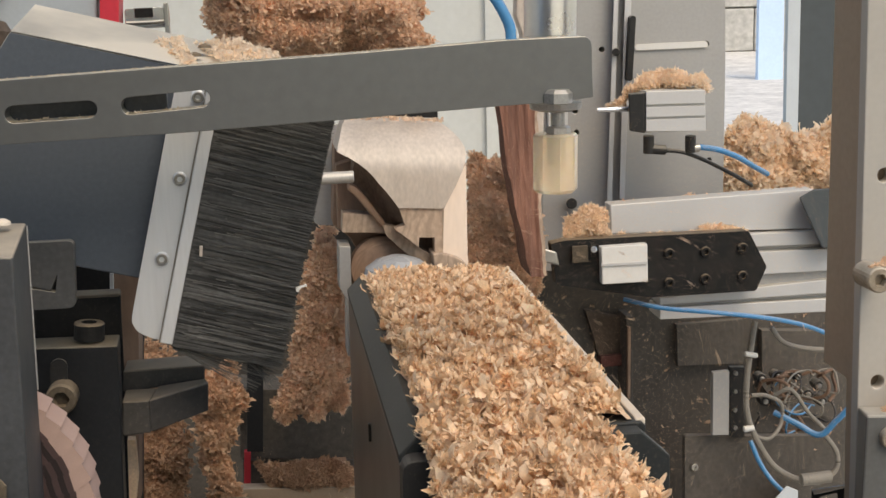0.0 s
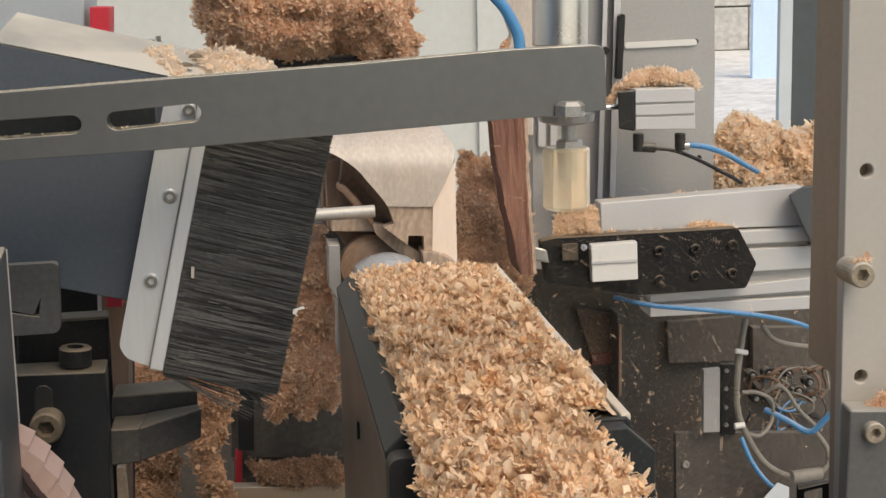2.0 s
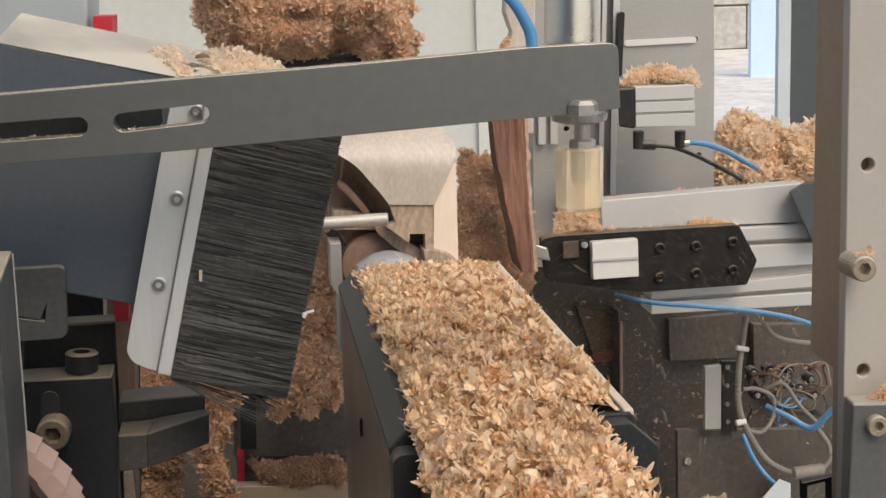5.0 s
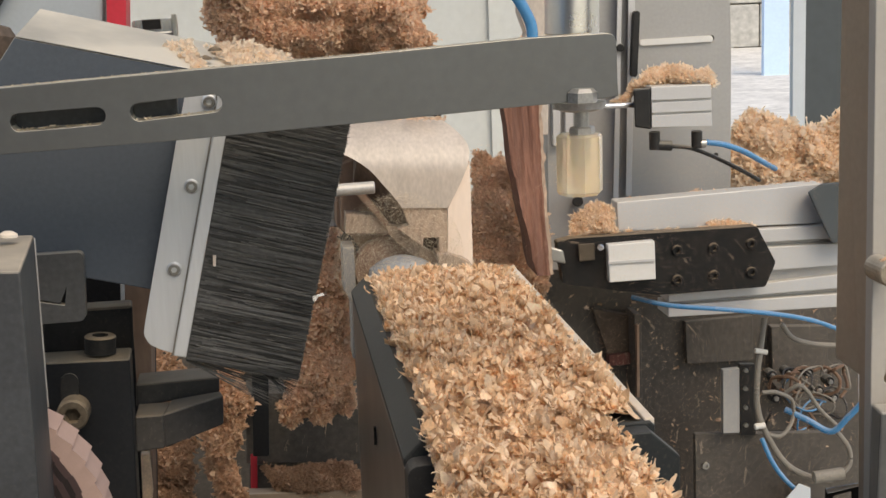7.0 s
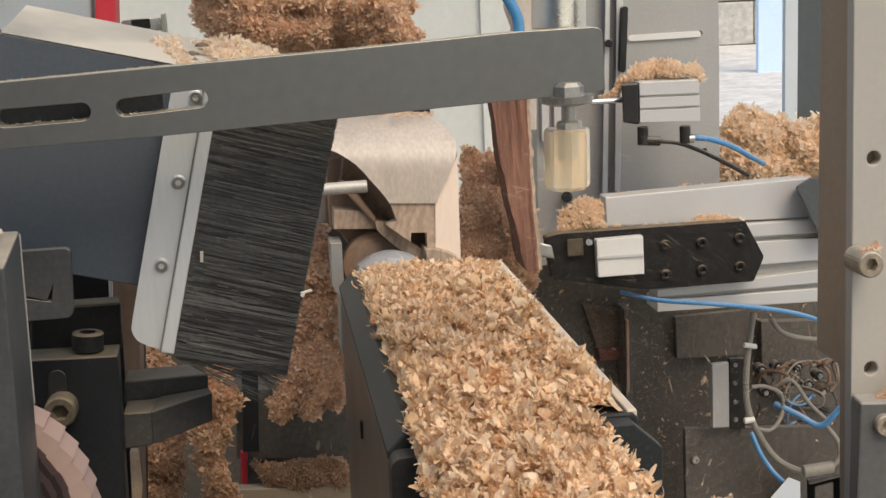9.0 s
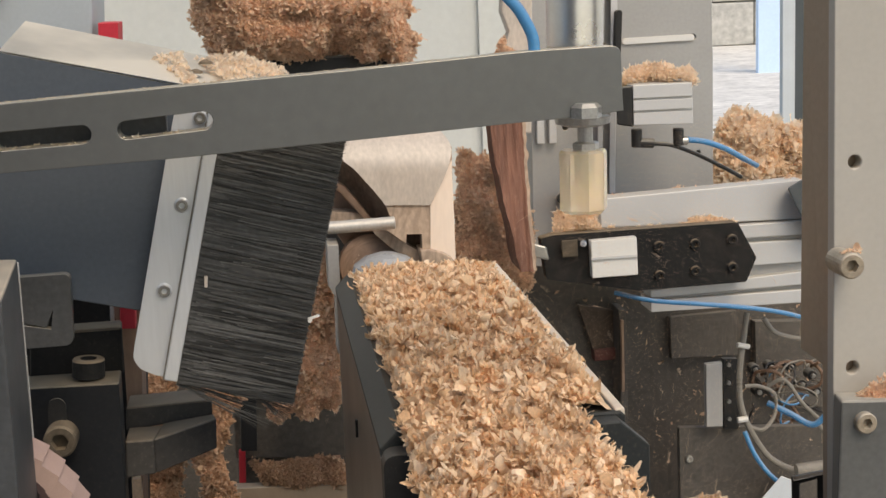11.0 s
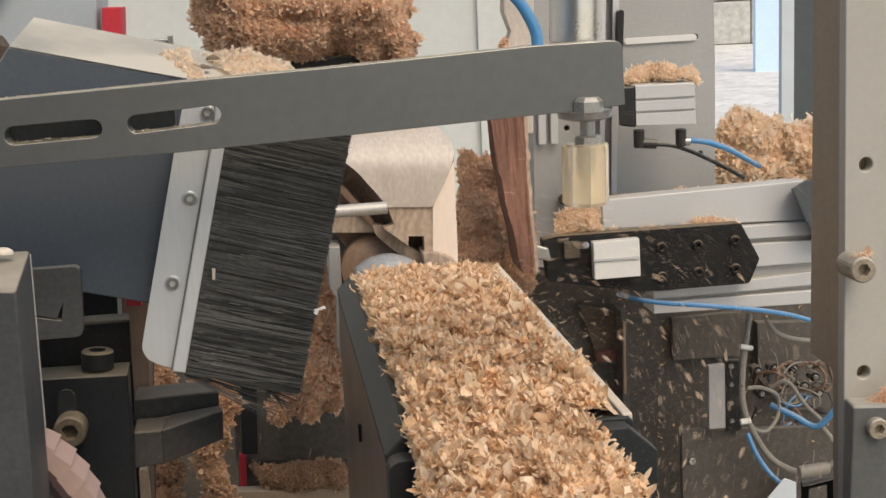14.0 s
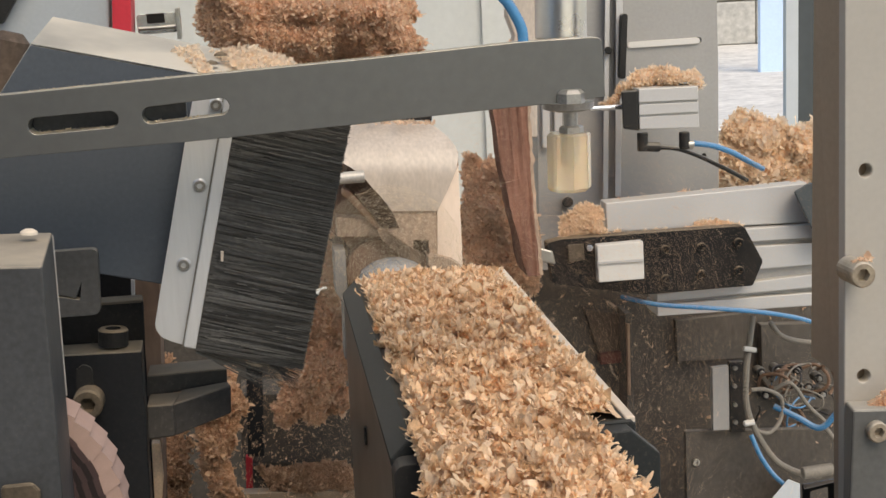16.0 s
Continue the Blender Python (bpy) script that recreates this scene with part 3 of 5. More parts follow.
def bed_cover(parent, name, xl, xr, y0, y1, z, count, size, seed, thick):
    """A bumpy mat of dust with shavings lying all over it."""
    bm = bmesh.new()
    far = YB if z >= ZT else YB + 1
    nx, ny = 40, int(40 * (y1 - y0) / (xr - xl))
    rows = []

    def h(x, y):
        e = min(x - xl, xr - x, y1 - y, 0.02) / 0.02
        rough = noise.noise(Vector((x * 34, y * 38, seed))) * 0.6 + abs(noise.noise(Vector((x * 62, y * 78, seed)))) * 2.2 - 0.5
        fade = min(1, max(0.5, (far - y) / 0.2))
        return thick * fade * max(e, 0) ** 0.5 * max(0.7 + 0.8 * rough, 0.1)
    for i in range(nx + 1):
        rows.append([])
        for j in range(ny + 1):
            x, y = xl + (xr - xl) * i / nx, y0 + (y1 - y0) * j / ny
            x += 0.003 * noise.noise(Vector((y * 60, i, seed))) * (i in (0, nx))
            rows[-1].append(bm.verts.new((x, y, z + 0.0006 + 0.74 * h(x, y))))
    for i in range(nx):
        for j in range(ny):
            bm.faces.new((rows[i][j], rows[i + 1][j], rows[i + 1][j + 1], rows[i][j + 1]))
    mat = part(name, bm, UNDER, None, "", True)
    tagged(mat, "layer of fresh curled wood shavings lying on the machine bed", "shavings", kind="stuff")
    rng = np.random.default_rng(seed)
    px, py = rng.uniform(xl + 0.002, xr - 0.006, count), rng.uniform(y0, y1, count)
    pz = np.array([z + max(h(a, b), 0) for a, b in zip(px, py)]) - size * 0.05
    grow = np.clip(0.92 + (far - py) / 0.8, 0.92, 1.1)
    tagged(place("loose_shavings", tufts(np.stack([px, py, pz], 1), np.tile([0, 0, 1.0], (count, 1)), size * 0.96 * grow, seed, 17, 0.18, 3.2, 0.4, 0.72, 0.55), (0, 0, 0), SHAVE, mat), kind="stuff")
    few = count // 7
    px, py = rng.uniform(xl + 0.002, xr - 0.002, few), rng.uniform(y0, y1, few)
    grow = np.clip(0.92 + (far - py) / 0.8, 0.92, 1.1)
    pz = np.array([z + max(h(a, b), 0) for a, b in zip(px, py)]) + rng.uniform(0.1, 0.4, few) * size * grow
    tagged(place("loose_flakes", shavings(np.stack([px, py, pz], 1), np.tile([0, 0, 1.0], (few, 1)), size * 0.85 * grow, seed + 50, 0.9, 3.0, 0.19, None, 0.6), (0, 0, 0), SHAVE, mat), kind="stuff")
    return mat


part("rim", box(0.2325, 0.2392, 0.874, YB - 0.002, ZT - 0.004, ZT + 0.0014, 0.0012), RIM, bed, "dusty pale metal rim")
part("rim", box(0.094, 0.232, YB - 0.006, YB - 0.001, ZT - 0.004, ZT + 0.001, 0.001), PLATE, bed)
part("end_plate", plate([(0.2, ZT - 0.002), (0.232, ZT - 0.002), (0.2505, ZT - 0.019), (0.2505, ZT - 0.2), (0.2, ZT - 0.2)], 0.856, 0.8715, bevel=0.001), BED, bed)
part("end_plate", plate([*rounded([(0.0792, ZT - 0.3), (0.0792, ZT - 0.011), (0.112, ZT - 0.011), (0.112, ZT - 0.3)], 0.009)[6:12], (0.0968, ZT - 0.011), (0.0968, ZT - 0.3), (0.0792, ZT - 0.3)], 0.852, 0.8705, bevel=0.001), BEDBLACK, bed)
bed_cover(bed, "shavings_layer", 0.0965, 0.2305, 0.874, YB - 0.013, ZT, 1900, 0.0112, 11, 0.0145)
bed_cover(front_bed, "shavings_layer", 0.0935, 0.209, 0.45, 0.885, ZT - 0.006, 1800, 0.0108, 12, 0.018)

# ---- workpiece and what stands behind the bed ----
work = thing("wood_workpiece", (0.1434, 1.46, 1.1595), "pale planed wooden workpiece with a moulded profile", "workpiece")
block_rows = [
    ((0.1179, 1.49, 1.3096), (0.1654, 1.49, 1.3073)),
    ((0.0953, 1.478, 1.3106), (0.1791, 1.478, 1.3065)),
    ((0.0867, 1.468, 1.3096), (0.1848, 1.468, 1.3049)),
    ((0.0837, 1.457, 1.3062), (0.1903, 1.457, 1.301)),
    ((0.0819, 1.448, 1.3016), (0.1958, 1.448, 1.296)),
    ((0.0799, 1.438, 1.2954), (0.2011, 1.438, 1.2893)),
    ((0.0776, 1.431, 1.289), (0.2044, 1.431, 1.2826)),
    ((0.0765, 1.427, 1.2828), (0.2048, 1.427, 1.2763)),
    ((0.0877, 1.4235, 1.2771), (0.2036, 1.4235, 1.2711)),
    ((0.0967, 1.4215, 1.2713), (0.202, 1.4215, 1.2658)),
    ((0.104, 1.42, 1.2655), (0.1999, 1.42, 1.2605)),
    ((0.1104, 1.42, 1.2585), (0.1968, 1.42, 1.2539)),
    ((0.1156, 1.42, 1.2515), (0.1938, 1.42, 1.2473)),
    ((0.1235, 1.42, 1.2421), (0.1889, 1.42, 1.2385)),
    ((0.1304, 1.42, 1.2328), (0.1841, 1.42, 1.2298)),
    ((0.1351, 1.42, 1.2257), (0.1802, 1.42, 1.2232))]


def lofted(rows, back, n=14):
    """A solid from rows of left and right points that form its front, down to a flat back."""
    bm = bmesh.new()
    front, rear = [], []
    for a, b in rows:
        a, b = Vector(a), Vector(b)
        front.append([bm.verts.new(a.lerp(b, i / n)) for i in range(n + 1)])
        rear.append([bm.verts.new((v.co.x, back, v.co.z)) for v in front[-1]])
    for g in (front, rear):
        for u, w in zip(g, g[1:]):
            for i in range(n):
                bm.faces.new((u[i], u[i + 1], w[i + 1], w[i]))
    for k in (0, -1):
        for i in range(n):
            bm.faces.new((front[k][i], front[k][i + 1], rear[k][i + 1], rear[k][i]))
    for u, w, p, q in zip(front, front[1:], rear, rear[1:]):
        for k in (0, -1):
            bm.faces.new((u[k], w[k], q[k], p[k]))
    bmesh.ops.recalc_face_normals(bm, faces=bm.faces)
    return bm


part("moulded_block", lofted(block_rows, 1.505), WOOD, work, "", True)
part("turned_end", lathe((0.1213, 1.46, 1.1574), (0.1249, 1.51, 1.1474), [(0, 0.0228), (0.1, 0.033), (0.4, 0.0353), (1, 0.0364)], 40), WOODD, work, "", True)
part("planed_side", hull([(0.2047, 1.4285, 1.2671), (0.1805, 1.4225, 1.2222), (0.179, 1.4225, 1.1761), (0.2051, 1.4295, 1.1616)], [(0.2142, 1.5, 1.258), (0.1898, 1.5, 1.2099), (0.188, 1.5, 1.1612), (0.2145, 1.5, 1.1475)], 0.0004), WOODP, work)
part("rough_back", plate([(0.0782, 1.2775), (0.2167, 1.2705), (0.2158, 1.142), (0.112, 1.1448), (0.09, 1.1826), (0.074, 1.1955)], 1.515, 1.56, bevel=0.001), WOODD, work)
part("lower_face", plate([(0.1352, 1.2262), (0.1798, 1.2245), (0.1795, 1.1784), (0.1707, 1.1782), (0.1706, 1.1936), (0.1554, 1.1944), (0.1546, 1.1845), (0.1306, 1.2039), (0.1412, 1.2076)], 1.4225, 1.44, bevel=0.0006), WOODT, work, "figured tan cut face")
cove_out = [(0.0936, 1.2733), (0.102, 1.2687), (0.1121, 1.2601), (0.1199, 1.2505), (0.1254, 1.242), (0.1314, 1.2319), (0.1365, 1.2227), (0.1421, 1.2149), (0.1423, 1.2066)]
cove_in = [(0.0908, 1.2444), (0.096, 1.2417), (0.1024, 1.2355), (0.1081, 1.228), (0.1126, 1.2218), (0.1172, 1.2143), (0.1217, 1.208), (0.1256, 1.203), (0.1359, 1.1996)]


def cove(outer, inner, y0, y1, n=8, steps=4):
    """A hollow moulding cut between two curves, torn into shallow ridges across its run."""
    rows = []
    for k in range(len(outer) - 1):
        for j in range(steps):
            f = j / steps
            a = Vector((outer[k][0], outer[k][1])).lerp(Vector(outer[k + 1]), f)
            b = Vector((inner[k][0], inner[k][1])).lerp(Vector(inner[k + 1]), f)
            ridge = 0.0016 * noise.noise(Vector((len(rows) * 0.9, 2.0, 0)))
            rows.append([(a.lerp(b, i / n), y0 + (y1 - y0) * math.sin(math.pi / 2 * i / n) + ridge * math.sin(math.pi * i / n)) for i in range(n + 1)])
    bm = bmesh.new()
    front = [[bm.verts.new((p.x, y, p.y)) for p, y in row] for row in rows]
    rear = [[bm.verts.new((p.x, y1 + 0.02, p.y)) for p, y in row] for row in rows]
    for g in (front, rear):
        for u, w in zip(g, g[1:]):
            for i in range(n):
                bm.faces.new((u[i], u[i + 1], w[i + 1], w[i]))
    for k in (0, -1):
        for i in range(n):
            bm.faces.new((front[k][i], front[k][i + 1], rear[k][i + 1], rear[k][i]))
        for u, w, p, q in zip(front, front[1:], rear, rear[1:]):
            bm.faces.new((u[k], w[k], q[k], p[k]))
    bmesh.ops.recalc_face_normals(bm, faces=bm.faces)
    return bm


# The hollow's shade is painted in with the darker wood.
part("cove", cove(cove_out, cove_in, 1.43, 1.462), WOODF, work, "torn hollow of the moulding, shade painted into its colour", True)
part("bead", plate([(0.0888, 1.2482), (0.0968, 1.2439), (0.1081, 1.2298), (0.1243, 1.2061), (0.1213, 1.201), (0.1031, 1.2234), (0.0919, 1.237), (0.0861, 1.2408)], 1.447, 1.47, bevel=0.003), WOODD, work, "rounded bead along the hollow", True)
part("inner_face", plate([(0.078, 1.262), (0.098, 1.268), (0.131, 1.2458), (0.1414, 1.2), (0.0782, 1.1944)], 1.49, 1.512), WOODD, work)
part("pale_patch", plate([(0.0811, 1.2169), (0.1095, 1.2139), (0.1236, 1.207), (0.1267, 1.1942), (0.0803, 1.1965)], 1.458, 1.485), WOODT, work)
part("curved_lip", plate(rounded([(0.1208, 1.2057), (0.1338, 1.2034), (0.1569, 1.1811), (0.1792, 1.1667), (0.1898, 1.1596), (0.1646, 1.159), (0.1389, 1.1796), (0.1233, 1.1948)], 0.004), 1.443, 1.456, bevel=0.002), WOODT, work)
part("foot_lip", plate([(0.1674, 1.1789), (0.1803, 1.1781), (0.1931, 1.1734), (0.2003, 1.1683), (0.203, 1.1636), (0.2029, 1.159), (0.17, 1.161)], 1.414, 1.45, bevel=0.003), WOODT, work)
# Notch shade likewise comes from the darker wood colour.
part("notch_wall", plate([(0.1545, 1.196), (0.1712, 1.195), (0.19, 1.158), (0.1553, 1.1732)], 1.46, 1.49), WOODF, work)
strewn("loose_shavings", [(0.0915, 1.43, 1.314), (0.1832, 1.43, 1.3084), (0.1904, 1.49, 1.3037), (0.0948, 1.49, 1.3107)], 160, 0.006, SHAVED, work, 21)
stand = tagged(part("steel_upright", plate([(0.0761, 1.184), (0.0876, 1.1835), (0.0876, 1.1282), (0.0882, 1.0683), (0.0812, 1.0687), (0.0823, 1.1284), (0.0753, 1.1407)], 1.45, 1.49), PLATE), "pale grey steel upright beside the machine bed", "upright")
cap = tagged(part("tailstock_cap", lathe((0.1319, 1.42, 1.1153), (0.1336, 1.42, 1.1779), [(0, 0.036), (0.6, 0.036), (0.8, 0.033), (0.93, 0.022), (1, 0.008)], 32), BLUEGREY, None, "", True), "blue-grey cast tailstock cap at the end of the bed", "tailstock")
side = tagged(part("guide_plate", plate(rounded([(0.0592, 1.2973), (0.0913, 1.2962), (0.0932, 1.279), (0.0855, 1.2683), (0.0827, 1.1866), (0.0551, 1.1878)], 0.008), 1.565, 1.58), PLATE), "grey steel guide plate behind the workpiece", "plate")
left_edge, right_edge = [Vector((0.2773, 1.66, 1.3045)), Vector((0.2887, 1.645, 1.2103)), Vector((0.3059, 1.625, 1.1062))], [Vector((0.3199, 1.66, 1.3065)), Vector((0.3187, 1.645, 1.2025)), Vector((0.3233, 1.625, 1.1054))]
rows = []
for i in range(49):
    t = i / 24
    k, f = (0, t) if t < 1 else (1, t - 1)
    a, b = left_edge[k].lerp(left_edge[k + 1], f), right_edge[k].lerp(right_edge[k + 1], f)
    a.x += 0.004 * noise.noise(Vector((i * 0.09, 3, 0))) + 0.0009 * noise.noise(Vector((i * 0.6, 5, 0)))
    b.x += 0.003 * noise.noise(Vector((i * 0.1, 9, 0))) + 0.0009 * noise.noise(Vector((i * 0.55, 7, 0)))
    rows.append((a, b))
bark_bm = lofted(rows, 1.69, 16)
for v in bark_bm.verts:
    if v.co.y < 1.68:
        v.co.y += 0.0035 * noise.noise(Vector((v.co.x * 160, 1, v.co.z * 5))) + 0.0012 * noise.noise(Vector((v.co.x * 300, 2, v.co.z * 40)))
bark = tagged(part("bark_edged_board", bark_bm, BARK), "red-brown bark-edged board leaning behind the bed", "board")
strip_bm = lofted([(b + Vector((0.0002, 0.006, 0)), b + Vector((0.005 + 0.003 * noise.noise(Vector((k * 0.35, 4, 0))), 0.006, 0))) for k, (a, b) in enumerate(rows)], 1.688, 2)
part("sapwood_edge", strip_bm, WOODT, bark, "pale torn sapwood edge")
tagged(part("pale_board", plate([(0.318, 1.4668), (0.3531, 1.4656), (0.3462, 1.2549), (0.3139, 1.2566), (0.3014, 1.3055), (0.3117, 1.346), (0.3217, 1.3795), (0.3134, 1.4035)], 1.74, 1.765, bevel=0.002), WOOD), "pale brown waney board standing beside the column", "board")
heap("shavings_heap", [(0.2927, 1.3461), (0.3016, 1.3659), (0.313, 1.3789), (0.3194, 1.3638), (0.3301, 1.3498), (0.3352, 1.3353), (0.2937, 1.3338)], 1.73, 0.02, 160, 0.008, SHAVED, UNDER, "small clump of shavings caught on the board", "shavings", 46)
heap("shavings_heap", [(0.2556, 1.2249), (0.2629, 1.2367), (0.2736, 1.232), (0.2863, 1.2273), (0.3093, 1.23), (0.3307, 1.2114), (0.3516, 1.1239), (0.351, 1.0506), (0.2344, 1.0563), (0.2469, 1.143)], 1.78, 0.04, 1700, 0.0125, SHAVED, UNDER, "reddish shavings heaped behind the workpiece", "shavings", 31, flat=0.85)
heap("shavings_heap", [(0.0579, 1.179), (0.0858, 1.1752), (0.0985, 1.0708), (0.0914, 0.9533), (0.0687, 0.9614), (0.0488, 0.9511), (0.0329, 0.9616), (0.0128, 0.9465), (-0.0008, 0.9622), (0.0159, 1.0218), (0.0383, 1.1002)], 1.62, 0.04, 1600, 0.0115, SHAVED, UNDER, "shavings caked on the machine frame under the brush", "shavings", 32, flat=0.8)
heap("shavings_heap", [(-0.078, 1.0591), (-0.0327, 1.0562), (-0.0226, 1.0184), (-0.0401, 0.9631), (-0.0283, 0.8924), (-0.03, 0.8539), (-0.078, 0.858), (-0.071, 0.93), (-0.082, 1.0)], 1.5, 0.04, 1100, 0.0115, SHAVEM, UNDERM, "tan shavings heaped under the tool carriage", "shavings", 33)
# Left half of the heap, coloured darker for the shade under the carriage.
heap("shavings_heap", [(-0.1518, 1.0749), (-0.098, 1.064), (-0.092, 1.01), (-0.086, 0.95), (-0.09, 0.9), (-0.094, 0.8539), (-0.1734, 0.8643), (-0.1634, 1.0267)], 1.56, 0.03, 1000, 0.0105, SHAVEB, UNDERD, "shavings matted behind the tool carriage, shade painted into their brown", "shavings", 36)
frame_low = thing("support_trestle", (0.0265, 1.68, 0.7487), "black grimy steel trestle under the brush", "trestle")
part("cross_member", plate([(-0.035, 0.9741), (0.1094, 0.9658), (0.1067, 0.8793), (-0.0389, 0.8887)], 1.68, 1.75), GRIME, frame_low)
part("lower_rail", plate([(-0.0365, 0.873), (0.1091, 0.8635), (0.0794, -0.0868), (-0.0796, -0.0651)], 1.72, 1.76), GRIME, frame_low)
part("upright", plate([(-0.0242, 1.0293), (-0.0059, 1.0283), (-0.0105, 0.9218), (-0.029, 0.923)], 1.60, 1.679), BLOCK, frame_low)
part("red_marker", plate([(-0.0335, 0.9018), (-0.0256, 0.9013), (-0.0274, 0.8606), (-0.0354, 0.8611)], 1.665, 1.675), RED, frame_low)
# Same shade-darkened colours, low on the trestle.
heap("shavings_heap", [(-0.022, 0.8922), (0.0921, 0.8954), (0.0976, 0.8539), (0.0771, 0.8496), (-0.0102, 0.8555)], 1.66, 0.02, 700, 0.009, SHAVEB, UNDERD, "shavings lying along the lower frame, shade painted into their brown", "shavings", 34)
tagged(part("floor_pan", plate([(-0.0397, 0.8647), (0.103, 0.8579), (0.0997, 0.7527), (-0.0444, 0.7636)], 1.64, 1.66), TAUPE), "dusty brown-grey sheet-metal pan under the machine", "pan")
hood = thing("dust_hood", (0.1055, 1.85, 1.3551), "black dust hood heaped with brown shavings", "dust hood")
part("hood_plate", hull([(-0.0078, 1.8, 1.358), (0.1726, 1.8, 1.3578), (0.2246, 1.8, 1.3193), (0.2237, 1.8, 1.2756), (-0.0113, 1.8, 1.282)], [(-0.0085, 1.95, 1.3503), (0.1794, 1.95, 1.3503), (0.2357, 1.95, 1.3087), (0.2346, 1.95, 1.2613), (-0.0122, 1.95, 1.268)], 0.003), BLACK, hood)
part("hood_stand", box(0.145, 0.2297, 1.86, 1.93, 0, 1.33, 0.003), DARK, hood)
heap("shavings_heap", [(-0.058, 1.4706), (-0.0512, 1.4431), (-0.0584, 1.4088), (-0.05, 1.3836), (-0.0384, 1.3638), (-0.0081, 1.3531), (0.0479, 1.348), (0.1047, 1.3493), (0.1689, 1.3439), (0.1975, 1.3374), (0.2126, 1.3633), (0.2236, 1.3737), (0.2076, 1.3953), (0.2138, 1.4163), (0.2093, 1.4653)], 1.84, 0.09, 4200, 0.0145, SHAVED, UNDER, "large brown heap of shavings piled on the dust hood", "shavings", 35)

# ---- column and slides behind ----
column = thing("machine_column", (0.5346, 1.85, 1.0421), "grey aluminium machine column with a linear guide", "column")
part("column_plate", plate([(0.3685, 1.4764), (0.6095, 1.4719), (0.6117, 1.3264), (0.6111, 1.1616), (0.6128, 1.0539), (0.365, 1.0655)], 1.85, 1.89, holes=(slot(*(0.4944, 1.356), *(0.5853, 1.358), 0.0036), disc(*(0.4457, 1.3544), 0.0036), disc(*(0.4116, 1.2478), 0.0036), disc(*(0.4102, 1.2758), 0.0036), disc(*(0.5911, 1.2055), 0.0029))), PLATE, column)
part("slot_backing", plate([(0.3694, 1.4771), (0.6164, 1.4725), (0.6227, 1.0451), (0.3656, 1.0571)], 1.892, 1.9), ALUH, column)
part("guide_rail", hull([(0.4585, 1.83, 1.4743), (0.4644, 1.83, 1.4742), (0.4543, 1.83, 1.1587), (0.4475, 1.83, 1.159)], [(0.4633, 1.849, 1.4746), (0.4692, 1.849, 1.4745), (0.459, 1.849, 1.1557), (0.4521, 1.849, 1.156)], 0.0006), ALUH, column)
part("guide_rail", hull([(0.4724, 1.83, 1.4741), (0.4813, 1.83, 1.4739), (0.4717, 1.83, 1.161), (0.4641, 1.83, 1.1613)], [(0.4774, 1.849, 1.4743), (0.4863, 1.849, 1.4742), (0.4766, 1.849, 1.158), (0.4689, 1.849, 1.1583)], 0.0006), ALUH, column)
for x in (0.3774, 0.3934):
    part("guide_end", hull([(x - 0.0049, 1.838, 1.3102), (x + 0.0049, 1.838, 1.31), (x + 0.004, 1.838, 1.2294), (x - 0.0058, 1.838, 1.2297)], [(x - 0.0049, 1.8495, 1.3102), (x + 0.0049, 1.8495, 1.31), (x + 0.004, 1.8495, 1.2294), (x - 0.0058, 1.8495, 1.2297)], 0.0008), ALUH, column)
part("slot_strip", plate(slot(*(0.493, 1.3562), *(0.582, 1.3577), 0.004), 1.846, 1.852, bevel=0.0003), WHITE, column)
part("lever", plate(slot(*(0.4746, 1.3189), *(0.4787, 1.3939), 0.0039), 1.818, 1.832), BLACK, column)
part("knob", rod((0.3986, 1.82, 1.1595), (0.4052, 1.85, 1.1547), 0.0071), BLACK, column)
part("knob", rod((0.4569, 1.82, 1.3526), (0.4644, 1.85, 1.351), 0.005), BLACK, column)

valve = thing("air_cylinder", (0.518, 1.76, 1.2533), "small aluminium air cylinder with black end cap", "air cylinder")
prof = [(0.4691, 1.72, 1.3093), (0.5435, 1.72, 1.309), (0.5448, 1.72, 1.2585), (0.4693, 1.72, 1.2597)]
part("barrel", hull(prof, [(x, y + 0.06, z) for x, y, z in prof], 0.001), ALUH, valve)
part("barrel_rib", hull([(0.4683, 1.716, 1.3089), (0.5422, 1.716, 1.3087), (0.5426, 1.716, 1.2929), (0.4684, 1.716, 1.2932)], [(0.4693, 1.7195, 1.3086), (0.5433, 1.7195, 1.3084), (0.5437, 1.7195, 1.2925), (0.4694, 1.7195, 1.2928)], 0.0005), ALUH, valve)
part("barrel_rib", hull([(0.4684, 1.716, 1.2904), (0.5426, 1.716, 1.2901), (0.5429, 1.716, 1.2777), (0.4685, 1.716, 1.278)], [(0.4694, 1.7195, 1.2901), (0.5438, 1.7195, 1.2898), (0.5441, 1.7195, 1.2773), (0.4694, 1.7195, 1.2777)], 0.0005), ALUH, valve)
part("barrel_rib", hull([(0.4685, 1.716, 1.2753), (0.543, 1.716, 1.2749), (0.5435, 1.716, 1.2589), (0.4686, 1.716, 1.2608)], [(0.4694, 1.7195, 1.2749), (0.5441, 1.7195, 1.2745), (0.5447, 1.7195, 1.2586), (0.4695, 1.7195, 1.2604)], 0.0005), ALUH, valve)
part("end_cap", hull([(0.4459, 1.715, 1.3083), (0.467, 1.715, 1.309), (0.4672, 1.715, 1.2589), (0.4475, 1.715, 1.2623)], [(0.4628, 1.78, 1.3029), (0.4847, 1.78, 1.3037), (0.4849, 1.78, 1.2516), (0.4644, 1.78, 1.2552)], 0.002), BLACK, valve)
part("piston_rod", rod((0.4127, 1.74, 1.2867), (0.4539, 1.74, 1.2868), 0.0034), CHROME, valve)
